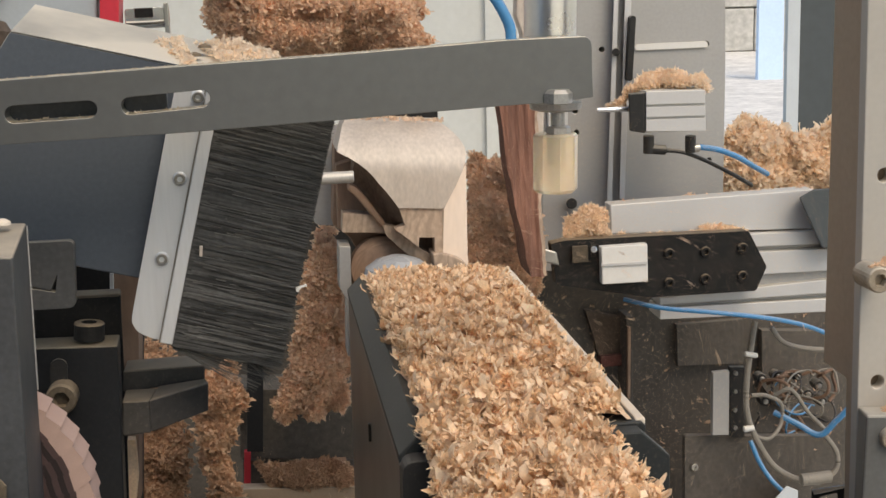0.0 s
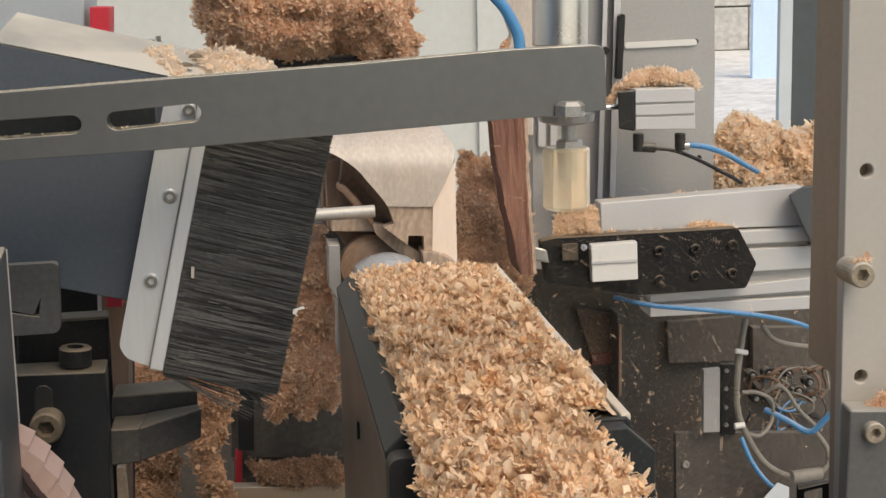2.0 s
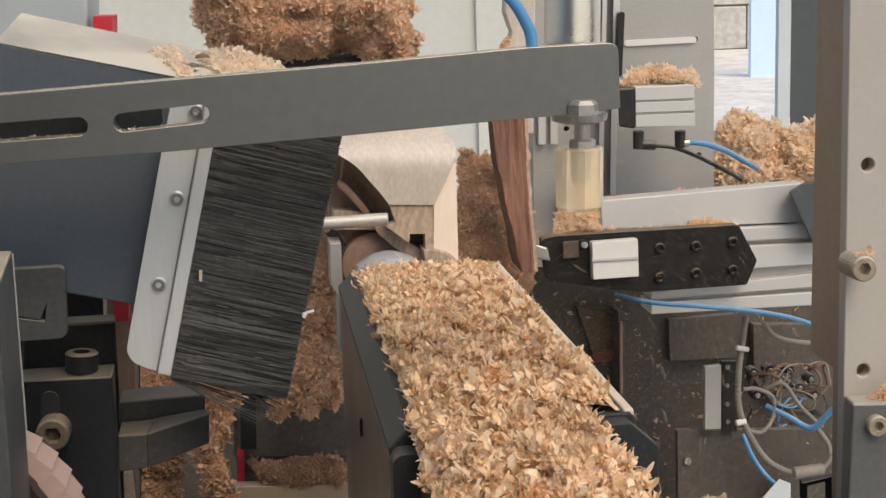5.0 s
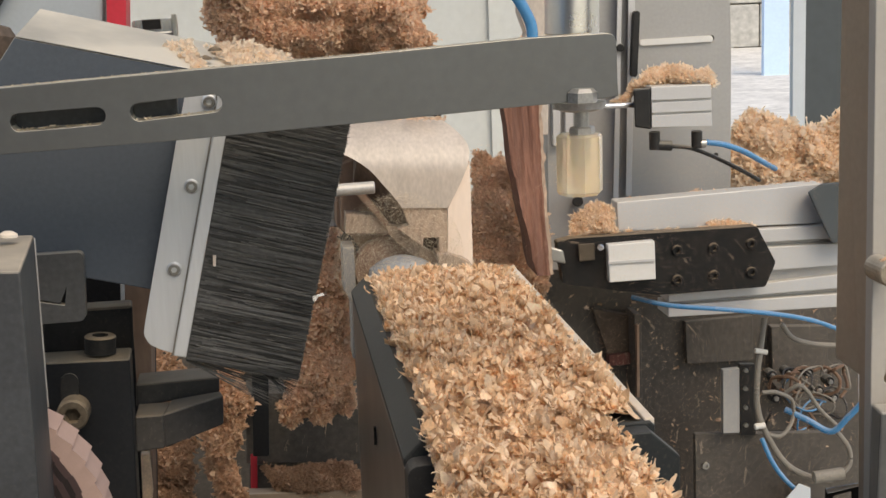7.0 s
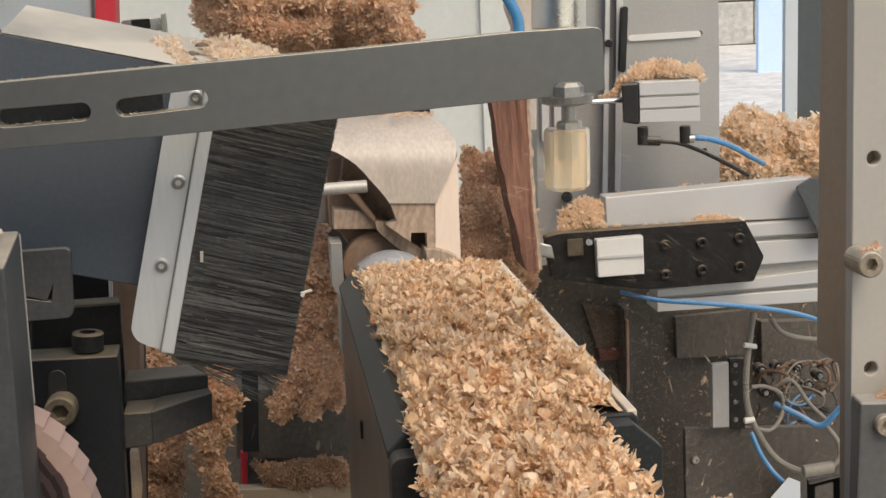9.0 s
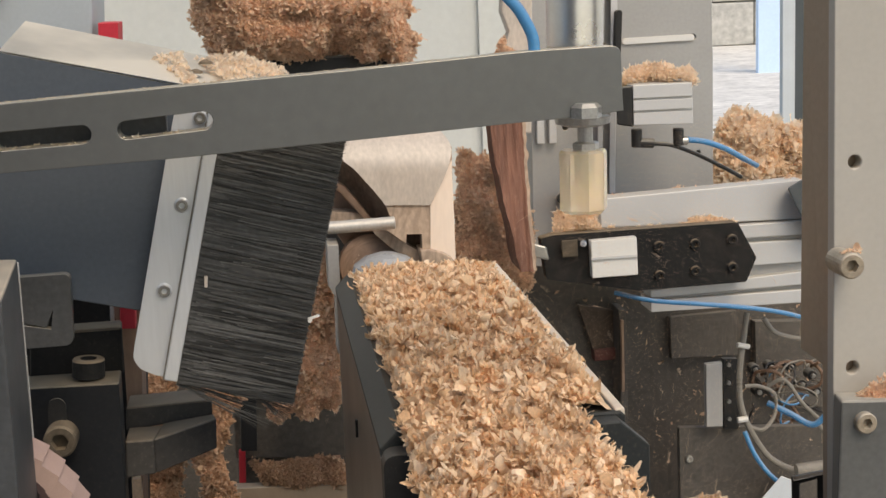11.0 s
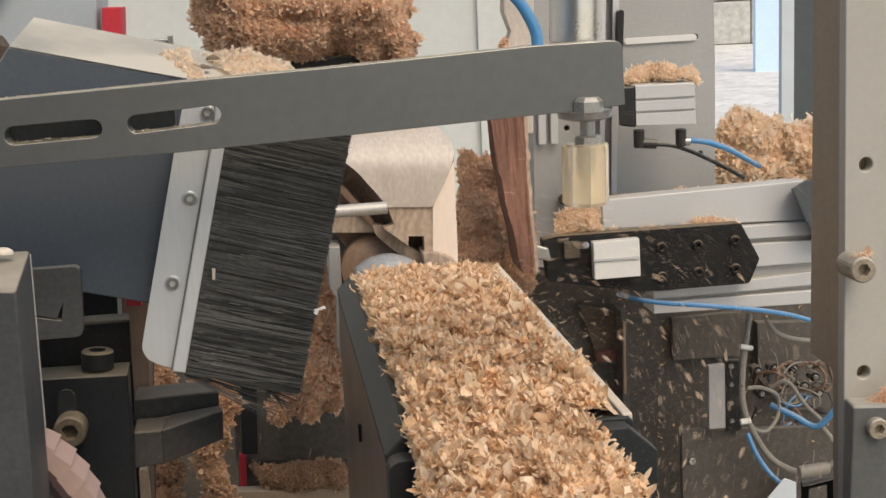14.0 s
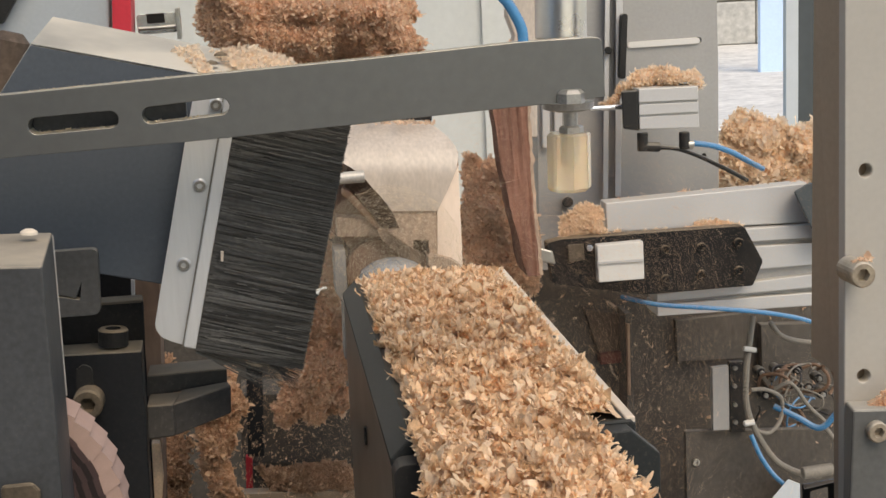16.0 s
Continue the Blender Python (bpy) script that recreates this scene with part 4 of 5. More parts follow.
part("fitting", rod((0.4756, 1.73, 1.2543), (0.4757, 1.73, 1.2319), 0.0067), BLACK, valve)
part("fitting_elbow", rod((0.4743, 1.73, 1.2376), (0.4972, 1.73, 1.2354), 0.0061), BLACK, valve)
part("fitting", rod((0.5286, 1.73, 1.2525), (0.5288, 1.73, 1.2314), 0.0067), BLACK, valve)
part("collar", rod((0.5302, 1.73, 1.237), (0.5403, 1.73, 1.2366), 0.0054), STEEL, valve)
part("air_hose", hose([(0.5389, 1.73, 1.2381), (0.5635, 1.73, 1.2337), (0.5958, 1.75, 1.221), (0.6287, 1.78, 1.2038), (0.6608, 1.82, 1.1879)], 0.0037), BLUEHOSE, valve, "blue air hose")
part("air_hose", hose([(0.4958, 1.73, 1.2354), (0.5202, 1.73, 1.2317), (0.5555, 1.75, 1.2175), (0.5989, 1.78, 1.1955), (0.6395, 1.82, 1.1738)], 0.0027), BLACK, valve, "black air hose")
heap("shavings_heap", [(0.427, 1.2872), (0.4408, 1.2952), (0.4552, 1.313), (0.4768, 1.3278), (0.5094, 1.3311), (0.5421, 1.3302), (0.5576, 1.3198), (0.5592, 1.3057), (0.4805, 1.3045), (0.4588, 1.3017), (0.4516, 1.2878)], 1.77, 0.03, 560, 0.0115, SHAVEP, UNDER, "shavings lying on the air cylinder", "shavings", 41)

beam_al = thing("slide_beam", (0.5567, 1.75, 1.1238), "white aluminium slide beam dusted with shavings", "slide beam")
bp = [(0.4199, 1.7, 1.1747), (0.677, 1.7, 1.1839), (0.6828, 1.7, 1.1341), (0.4213, 1.7, 1.1383)]
part("beam_body", hull(bp, [(x, y + 0.03, z) for x, y, z in bp], 0.0015), ALUH, beam_al)
part("end_plate", hull([(0.6429, 1.66, 1.1806), (0.6611, 1.66, 1.1902), (0.6967, 1.66, 1.1909), (0.699, 1.66, 1.1157), (0.6738, 1.66, 1.1168)], [(0.6565, 1.695, 1.1749), (0.675, 1.695, 1.1847), (0.7113, 1.695, 1.1854), (0.7137, 1.695, 1.1086), (0.688, 1.695, 1.1098)], 0.002), PILLAR, beam_al)
heap("shavings_heap", [(0.43, 1.1668), (0.43, 1.1739), (0.515, 1.1761), (0.5878, 1.1804), (0.6834, 1.1838), (0.6911, 1.1734)], 1.735, 0.02, 420, 0.008, SHAVED, UNDER, "line of shavings along the top of the slide beam", "shavings", 47)

slide = thing("linear_slide", (0.5853, 1.72, 1.0228), "aluminium extrusion slide with black clamp plate", "linear slide")
for name, quad in (
        ("extrusion", [(0.5663, 1.69, 1.1331), (0.7109, 1.69, 1.1331), (0.7114, 1.69, 1.1168), (0.5665, 1.69, 1.1161)]),
        ("extrusion", [(0.5666, 1.69, 1.1105), (0.7116, 1.69, 1.1103), (0.7125, 1.69, 1.0824), (0.5671, 1.69, 1.0807)]),
        ("extrusion", [(0.4799, 1.69, 1.0586), (0.7128, 1.69, 1.0723), (0.7134, 1.69, 1.0536), (0.48, 1.69, 1.0493)]),
        ("extrusion", [(0.48, 1.69, 1.0451), (0.7136, 1.69, 1.0471), (0.7141, 1.69, 1.0297), (0.4801, 1.69, 1.0308)])):
    part(name, hull(quad, [(x, y + 0.05, z) for x, y, z in quad], 0.0012), ALUH, slide)
part("extrusion_core", plate([(0.4842, 1.0541), (0.5708, 1.057), (0.5697, 1.1283), (0.7152, 1.1277), (0.7182, 1.0316), (0.4844, 1.0326)], 1.70, 1.735), PLATE, slide)
part("clamp_plate", plate(rounded([(0.3391, 1.1364), (0.3562, 1.1397), (0.5825, 1.1415), (0.6062, 1.0965), (0.5932, 1.0669), (0.4602, 1.065), (0.3456, 1.0859)], 0.003), 1.665, 1.685), DARK, slide)
for c in ((0.4836, 1.66, 1.1184), (0.5284, 1.66, 1.1185), (0.5748, 1.66, 1.1212), (0.4839, 1.66, 1.0824), (0.5288, 1.66, 1.0851), (0.5754, 1.66, 1.0864)):
    part("screw", cap_screw(*c, 0.0065, 0.006), DARK, slide)
wb = [(0.3966, 1.65, 1.1324), (0.4529, 1.65, 1.134), (0.4539, 1.65, 1.0879), (0.3979, 1.65, 1.0872)]
part("white_block", hull(wb, [(x, y + 0.014, z) for x, y, z in wb], 0.0012), WHITE, slide)
part("block_rib", hull([(0.396, 1.6475, 1.1131), (0.4524, 1.6475, 1.1133), (0.4524, 1.6475, 1.1098), (0.396, 1.6475, 1.1097)], [(0.3965, 1.6495, 1.1127), (0.4529, 1.6495, 1.1129), (0.4529, 1.6495, 1.1094), (0.3965, 1.6495, 1.1093)], 0.0004), ALUH, slide)
part("jaw", hull([(0.3191, 1.65, 1.1372), (0.3427, 1.65, 1.1294), (0.346, 1.65, 1.1129), (0.3176, 1.65, 1.1197)], [(0.3287, 1.7, 1.1278), (0.3531, 1.7, 1.1197), (0.3565, 1.7, 1.1027), (0.3272, 1.7, 1.1097)], 0.002), STEEL, slide)
part("bracket", hull([(0.3622, 1.655, 1.1344), (0.3814, 1.655, 1.1349), (0.382, 1.655, 1.1144), (0.3628, 1.655, 1.1139)], [(0.3642, 1.664, 1.1327), (0.3834, 1.664, 1.1332), (0.3841, 1.664, 1.1126), (0.3648, 1.664, 1.1121)], 0.001), GRUB, slide)
part("bright_pin", rod((0.3865, 1.645, 1.1311), (0.391, 1.664, 1.1274), 0.0039), CHROME, slide)
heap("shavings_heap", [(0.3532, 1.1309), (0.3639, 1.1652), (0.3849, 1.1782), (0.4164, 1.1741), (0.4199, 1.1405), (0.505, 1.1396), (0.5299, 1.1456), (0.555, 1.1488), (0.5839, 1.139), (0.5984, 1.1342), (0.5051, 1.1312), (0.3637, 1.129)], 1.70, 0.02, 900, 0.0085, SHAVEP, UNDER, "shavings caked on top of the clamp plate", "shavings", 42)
# The heap gets its sunlit look from the paler colour.
heap("shavings_heap", [(0.741, 1.1954), (0.7675, 1.2149), (0.8156, 1.2152), (0.8642, 1.2061), (0.9033, 1.1973), (0.9422, 1.2035), (0.9718, 1.1969), (0.9755, 1.0781), (0.7425, 1.0808)], 2.3, 0.05, 1900, 0.027, SHAVEP, DUST, "heap of shavings piled beside the column, sunlight painted into its pale colour", "shavings", 43)

# ---- dark machine base with cables ----
base = thing("control_cabinet", (0.5838, 1.95, 0.5944), "grimy black control cabinet strewn with chips", "cabinet")
part("base_panel", plate([(0.3608, 1.0539), (0.8304, 1.0321), (0.8702, -0.2224), (0.3479, -0.157)], 1.95, 2.0, bevel=0.002), GRIME, base)
part("side_post", plate([(0.4917, 0.986), (0.5013, 0.9855), (0.5022, 0.7063), (0.4923, 0.7069)], 1.9, 1.945), GRIME, base)
part("control_box", plate(rounded([(0.5466, 0.8421), (0.726, 0.8309), (0.7311, 0.6458), (0.5484, 0.6595)], 0.004), 1.80, 1.812), GRIME, base)
part("box_screw", cap_screw(*(0.5595, 1.795, 0.7988), 0.0049, 0.005), STEEL, base)
part("terminal_strip", plate([(0.6041, 0.9367), (0.6242, 0.9356), (0.626, 0.838), (0.6057, 0.8393)], 1.79, 1.799), BLACK, base)
for c in ((0.6111, 1.785, 0.9284), (0.6107, 1.785, 0.9037), (0.6111, 1.785, 0.878), (0.6116, 1.785, 0.8538)):
    part("terminal", cap_screw(*c, 0.0028, 0.005), STEEL, base)
part("white_strip", plate([(0.5762, 0.9346), (0.5984, 0.9357), (0.599, 0.8484), (0.5766, 0.849)], 1.775, 1.785), PLATE, base, "white plastic strip")
part("screw", cap_screw(*(0.6067, 1.94, 0.9404), 0.0045, 0.005), STEEL, base)
part("front_plate", plate([(0.5738, 0.9616), (0.6713, 0.9646), (0.6726, 0.8993), (0.576, 0.9006)], 1.935, 1.947), GRIME, base)
part("upper_box", plate([(0.6972, 0.9479), (0.7791, 0.9435), (0.7806, 0.8945), (0.8062, 0.8684), (0.8081, 0.8103), (0.7244, 0.832), (0.6989, 0.8664)], 1.93, 1.947), GRIME, base)
def stuck(parent, x0, x1, z0, z1, y, count, size, mat, seed):
    rng = np.random.default_rng(seed)
    p = np.stack([rng.uniform(x0, x1, count), np.full(count, y), rng.uniform(z0, z1, count)], 1)
    return tagged(place("stuck_chips", shavings(p, np.tile([0, -1.0, 0.3], (count, 1)), size, seed, 0.3, 1.2, 0.3), (0, 0, 0), mat, parent), kind="stuff")


stuck(base, 0.3625, 0.827, 0.72, 1.10, 1.948, 420, 0.005, SHAVEB, 81)
stuck(base, 0.5489, 0.7237, 0.86, 0.93, 1.798, 40, 0.004, SHAVEB, 82)
hoses = thing("cable_bundle", (0.6328, 1.76, 0.8278), "bundle of grey cables and blue air hoses", "cables")
part("cable", hose([(0.6334, 1.78, 0.9989), (0.6259, 1.77, 0.9713), (0.6171, 1.76, 0.9288), (0.6179, 1.76, 0.8828), (0.6325, 1.76, 0.8433), (0.6565, 1.76, 0.8067), (0.688, 1.76, 0.7866), (0.7195, 1.76, 0.779)], 0.0041), CABLE, hoses)
part("cable", hose([(0.6236, 1.76, 0.9055), (0.6428, 1.76, 0.9044), (0.6676, 1.77, 0.8884), (0.6682, 1.77, 0.8612), (0.6494, 1.76, 0.8453), (0.6285, 1.76, 0.8498)], 0.0027), CABLE, hoses)
part("cable", hose([(0.6633, 1.8, 0.9849), (0.6793, 1.8, 0.9648), (0.7069, 1.8, 0.9547), (0.7464, 1.8, 0.9495)], 0.0035), CABLE, hoses)
part("cable", hose([(0.7172, 1.74, 0.8521), (0.7334, 1.74, 0.8279), (0.7341, 1.74, 0.8046), (0.7151, 1.74, 0.7903), (0.6919, 1.74, 0.7903)], 0.0034), CABLE, hoses)
part("cable", hose([(0.6692, 1.8, 0.8913), (0.6888, 1.79, 0.9008), (0.7132, 1.79, 0.868), (0.7376, 1.79, 0.8429)], 0.0028), CABLE, hoses)
part("air_hose", hose([(0.4377, 1.7, 1.0564), (0.4729, 1.66, 1.0529), (0.53, 1.64, 1.049), (0.5934, 1.64, 1.0394), (0.6512, 1.66, 1.0226), (0.6998, 1.68, 1.0008)], 0.0029), BLUEHOSE, hoses, "blue air hose")
part("air_hose", hose([(0.6197, 1.75, 0.8473), (0.6298, 1.74, 0.8192), (0.6458, 1.73, 0.7945), (0.6732, 1.72, 0.7692)], 0.0031), BLUEHOSE, hoses, "blue air hose")
part("air_hose", hose([(0.7458, 1.72, 0.8985), (0.7279, 1.73, 0.8738), (0.7095, 1.74, 0.8526), (0.6861, 1.76, 0.8632), (0.6623, 1.78, 0.8741)], 0.0041), BLUEHOSE, hoses, "blue air hose")
part("connector", rod((0.6864, 1.74, 0.7922), (0.7266, 1.74, 0.7949), 0.0081), CABLE, hoses)
part("cable_tie", rod((0.6124, 1.757, 0.9632), (0.6292, 1.757, 0.9593), 0.0034), WHITE, hoses)
part("cable_tie", rod((0.6127, 1.757, 0.861), (0.6265, 1.757, 0.8624), 0.0041), WHITE, hoses)
part("cover_sheet", hull([(0.6218, 1.7, 0.7687), (0.6512, 1.7, 0.801), (0.6665, 1.7, 0.7939), (0.6673, 1.7, 0.7617)], [(0.6548, 1.79, 0.7327), (0.6857, 1.79, 0.7666), (0.7018, 1.79, 0.7591), (0.7026, 1.79, 0.7253)], 0.001), PALEBLUE, base, "white plastic cover sheet")
part("rust_plate", plate([(0.462, 0.9236), (0.4961, 0.9251), (0.496, 0.9087), (0.4619, 0.9082)], 1.925, 1.946), RUST, base, "rust-red plate")
part("brown_panel", plate([(0.4418, 0.9889), (0.5004, 0.9754), (0.5013, 0.9186), (0.4642, 0.9157)], 1.934, 1.948), GRIMEB, base)
part("edge_strip", plate([(0.4927, 0.9726), (0.4963, 0.9723), (0.496, 0.8701), (0.4923, 0.8704)], 1.892, 1.8995, bevel=0.0004), WOODD, base)
wire_rng = random.Random(5)
for k in range(16):
    x, z = wire_rng.uniform(0.668, 0.76), wire_rng.uniform(0.835, 0.9)
    points = [(x, 1.86, z)]
    turn = wire_rng.uniform(0, 6.28)
    for j in range(5):
        turn += wire_rng.uniform(0.5, 1.3) * (1 if k % 3 else -1)
        x, z = min(0.775, max(0.664, x + 0.019 * math.cos(turn))), min(0.905, max(0.82, z + 0.017 * math.sin(turn)))
        points.append((x, 1.85 - 0.012 * math.sin(1.3 * j + k), z))
    part("wire", hose(points, 0.0015 + 0.0009 * (k % 3 == 0), 7, 5), (WIREBROWN, CABLE, WIREDARK, WIREBROWN, CABLE, BLUEHOSE)[k % 6], hoses)
for x, z in ((0.6738, 0.8971), (0.6968, 0.8993), (0.725, 0.8975), (0.7562, 0.8827), (0.6794, 0.8646), (0.7619, 0.8593), (0.741, 0.871)):
    plug = part("connector", rod((x, 1.862, z), (x + 0.002, 1.884, z - 0.002), 0.0072, 14), BLACK, hoses)
    part("contact", rod((x - 0.0003, 1.857, z), (x, 1.8615, z), 0.0036, 10), STEEL, plug)

tray = tagged(part("chip_tray", box(0.3084, 0.364, 0.97, 1.06, 0, 1.0315, 0.003), DARK), "dark steel chip tray beside the machine bed", "chip tray")
heap("shavings_heap", [(0.3106, 1.0283), (0.3118, 1.0521), (0.3175, 1.0589), (0.3307, 1.0615), (0.3431, 1.0592), (0.3503, 1.0501), (0.3559, 1.0248)], 1.0, 0.02, 300, 0.009, SHAVE, UNDER, "small heap of shavings in the chip tray", "shavings", 48)
# ---- lathe frame that carries the carriage ----
lathe_frame = thing("lathe_frame", (-0.17, 1.1, 0), "dark grey cast lathe frame with two guide rails", "machine frame")
part("frame_body", box(-0.36, 0.06, 0.35, 1.6, 0, 0.80, 0.01), BLOCK, lathe_frame)
part("guide_rail", box(-0.30, -0.27, 0.35, 1.6, 0.801, 0.838, 0.002), STEEL, lathe_frame)
part("guide_rail", box(-0.07, -0.04, 0.35, 1.6, 0.801, 0.838, 0.002), STEEL, lathe_frame)

# ---- front post ----
post = thing("machine_post", (0.3777, 0.82, 1.0803), "beige painted steel machine post with bolt holes", "post")
part("post_face", plate([(0.3472, 1.4516), (0.4028, 1.4505), (0.42, 1.0854), (0.3495, 1.0907)], 0.7985, 0.808, holes=(disc(*(0.3607, 1.3315), 0.0041), disc(*(0.361, 1.2067), 0.0041))), BEIGE, post)
flank = [(0.3506, 0.8085, 1.4516), (0.3529, 0.8085, 1.0869), (0.3528, 0.822, 1.0813), (0.3512, 0.822, 1.2033), (0.3462, 0.846, 1.2077), (0.347, 0.846, 1.4521)]
part("side_plate", hull(flank, [(x + 0.07, y, z) for x, y, z in flank], 0.0008), TAUPE, post)
part("edge_strip", hull([(0.3495, 0.806, 1.4516), (0.3492, 0.814, 1.4517), (0.3516, 0.814, 1.0847), (0.3521, 0.806, 1.088)], [(x + 0.003, y, z) for x, y, z in ((0.3495, 0.806, 1.4516), (0.3492, 0.814, 1.4517), (0.3516, 0.814, 1.0847), (0.3521, 0.806, 1.088))], 0.0003), TAUPE, post)
part("column_foot", box(0.3671, 0.4183, 0.802, 0.844, 0, 1.0, 0.002), BEIGE, post)
part("handle_cap", hull([(0.3411, 0.846, 1.1232), (0.3648, 0.846, 1.1254), (0.3649, 0.846, 1.1231), (0.3423, 0.846, 1.1197)], [(0.3425, 0.8495, 1.1219), (0.3663, 0.8495, 1.1241), (0.3664, 0.8495, 1.1218), (0.3437, 0.8495, 1.1184)], 0.0005), CHROME, post)
part("bolt", cap_screw(*(0.35, 0.775, 1.2741), 0.0076, 0.022), POSTBOLT, post)
strewn("loose_shavings", [(0.3443, 0.778, 1.28), (0.3558, 0.778, 1.2808), (0.3658, 0.8, 1.2774), (0.354, 0.8, 1.2766)], 60, 0.004, SHAVED, post, 23, 0.003)
clamp = thing("clamp_block", (0.3639, 0.79, 1.0938), "dark grey steel clamp block heaped with shavings", "clamp block")
part("clamp_body", hull([(0.3379, 0.76, 1.1991), (0.374, 0.76, 1.1969), (0.3779, 0.76, 1.1052), (0.3355, 0.76, 1.1084)], [(0.3493, 0.798, 1.1922), (0.3925, 0.798, 1.1896), (0.3968, 0.798, 1.088), (0.3479, 0.798, 1.0917)], 0.0015), CLAMPGREY, clamp)
part("bolt", cap_screw(*(0.3518, 0.755, 1.1854), 0.0062, 0.006), POSTBOLT, clamp)
heap("shavings_heap", [(0.3448, 1.1918), (0.3527, 1.1951), (0.363, 1.2004), (0.3786, 1.2047), (0.3857, 1.2043), (0.3864, 1.1876), (0.3477, 1.1899)], 0.785, 0.012, 260, 0.0055, SHAVED, UNDER, "shavings heaped on the clamp block", "shavings", 45)
part("toggle_handle", hull([(0.3423, 0.85, 1.1221), (0.3461, 0.85, 1.1226), (0.3665, 0.85, 1.1243), (0.3683, 0.85, 1.0685), (0.3606, 0.85, 1.0691), (0.3598, 0.85, 1.1186), (0.3478, 0.85, 1.1164), (0.3483, 0.85, 1.07), (0.3437, 0.85, 1.0704)], [(0.3504, 0.87, 1.1144), (0.3542, 0.87, 1.1149), (0.3751, 0.87, 1.1166), (0.3769, 0.87, 1.0595), (0.3691, 0.87, 1.0601), (0.3683, 0.87, 1.1108), (0.3559, 0.87, 1.1085), (0.3565, 0.87, 1.0611), (0.3518, 0.87, 1.0614)], 0.001), DARK, post, "black toggle clamp handle")

# ---- tool carriage, which travels along the bed ----
carriage = thing("tool_carriage", (-0.05, 1.0, 0.95), "grey tool carriage with arm, brush guard and buffer", "tool carriage")
arm = part("arm", plate(
    [*[(-0.2373, 1.3912), (-0.1523, 1.395), (-0.0518, 1.4002), (0.0514, 1.4049), (0.1573, 1.4111), (0.1962, 1.4118)], *rounded([(0.1962, 1.4118), (0.2103, 1.4121), (0.2109, 1.3738), (0.1894, 1.3717)], 0.016)[6:12], *[(0.2109, 1.3817), (0.2113, 1.3738), (0.193, 1.3716), (0.1489, 1.3698), (0.05, 1.3645), (-0.054, 1.3596), (-0.1552, 1.3563), (-0.2408, 1.3522)]],
    0.90, 0.918, holes=(slot(*(-0.0768, 1.3773), *(-0.0335, 1.3804), 0.0053), slot(*(-0.1459, 1.3744), *(-0.1017, 1.3761), 0.0053))), ARM, carriage)
# Added backing that darkens the slots, standing for the unlit gap behind.
part("slot_dark_backing", plate([(-0.232, 1.363), (-0.056, 1.3705), (-0.056, 1.388), (-0.232, 1.381)], 0.926, 0.936), BRACKET, arm)
part("washer", lathe((0.1914, 0.922, 1.3636), (0.1914, 0.922, 1.3695), [(0, 0.0108), (0.3, 0.0165), (1, 0.0172)], 24), WASHER, arm)
part("hex_nut", lathe((0.1885, 0.8985, 1.3705), (0.1885, 0.8985, 1.3795), [(0, 0.0078), (0.04, 0.0092), (0.72, 0.0092), (1, 0.0066)], 6), NUT, arm, "grey painted hexagon nut")
strewn("arm_dust", [(-0.1524, 0.901, 1.3953), (0.1935, 0.901, 1.4122), (0.1967, 0.916, 1.4119), (-0.1549, 0.916, 1.3947)], 1300, 0.0011, DUST, arm, 51, 0.0006, 0.3)
strewn("arm_dust", [(-0.0788, 0.901, 1.3725), (-0.0327, 0.901, 1.3751), (-0.0333, 0.916, 1.3739), (-0.0801, 0.916, 1.3712)], 90, 0.002, DUST, arm, 52, 0.001, 0.4)
strewn("arm_dust", [(-0.1477, 0.901, 1.3696), (-0.1008, 0.901, 1.3711), (-0.1025, 0.916, 1.3698), (-0.1502, 0.916, 1.3683)], 90, 0.002, DUST, arm, 53, 0.001, 0.4)
buffer = part("buffer", lathe((0.1916, 0.925, 1.3103), (0.1919, 0.925, 1.349), [(0, 0.0125), (0.06, 0.0148), (0.96, 0.0148), (1, 0.0135)], 8), AMBER, carriage, "translucent amber polyurethane buffer")
part("buffer_core", rod((0.1918, 0.925, 1.329), (0.1919, 0.925, 1.3475), 0.0051), STEEL, buffer)
part("nut", lathe((0.1938, 0.925, 1.3463), (0.1938, 0.925, 1.3537), [(0, 0.0083), (0.85, 0.0083), (1, 0.0069)], 6), WASHER, buffer)
part("stud", rod((0.1934, 0.925, 1.3526), (0.1935, 0.925, 1.3666), 0.0047), WASHER, buffer)
part("lift_cylinder", rod((0.1927, 0.945, 1.4102), (0.1941, 0.945, 1.4921), 0.0173, 40), SATIN, carriage, "bright aluminium lift cylinder", True)
part("air_hose", hose([(0.132, 0.91, 1.475), (0.1398, 0.91, 1.453), (0.1435, 0.91, 1.445), (0.1513, 0.91, 1.4359), (0.1569, 0.91, 1.4261), (0.16, 0.91, 1.4183), (0.1608, 0.91, 1.4095)], 0.0035, 14), BLUEHOSE, carriage, "blue air hose", True)

guard = part("guard_panel", plate([(-0.1599, 1.4211), (-0.0518, 1.3954), (-0.035, 1.3915), (-0.0431, 1.3442), (-0.08, 1.2492), (-0.1277, 1.261), (-0.2101, 1.2835), (-0.2245, 1.3316)], 0.998, 1.004), NAVY, carriage, "slate-blue painted sheet-metal guard")
part("guard_top", hull([(-0.1597, 0.997, 1.4215), (-0.1064, 0.997, 1.4086), (-0.0517, 0.997, 1.3954), (0.0177, 0.997, 1.3801)], [(-0.1558, 1.09, 1.4374), (-0.1094, 1.09, 1.4249), (-0.0582, 1.09, 1.413), (0.012, 1.09, 1.3963)], 0.0005), NAVY, guard)
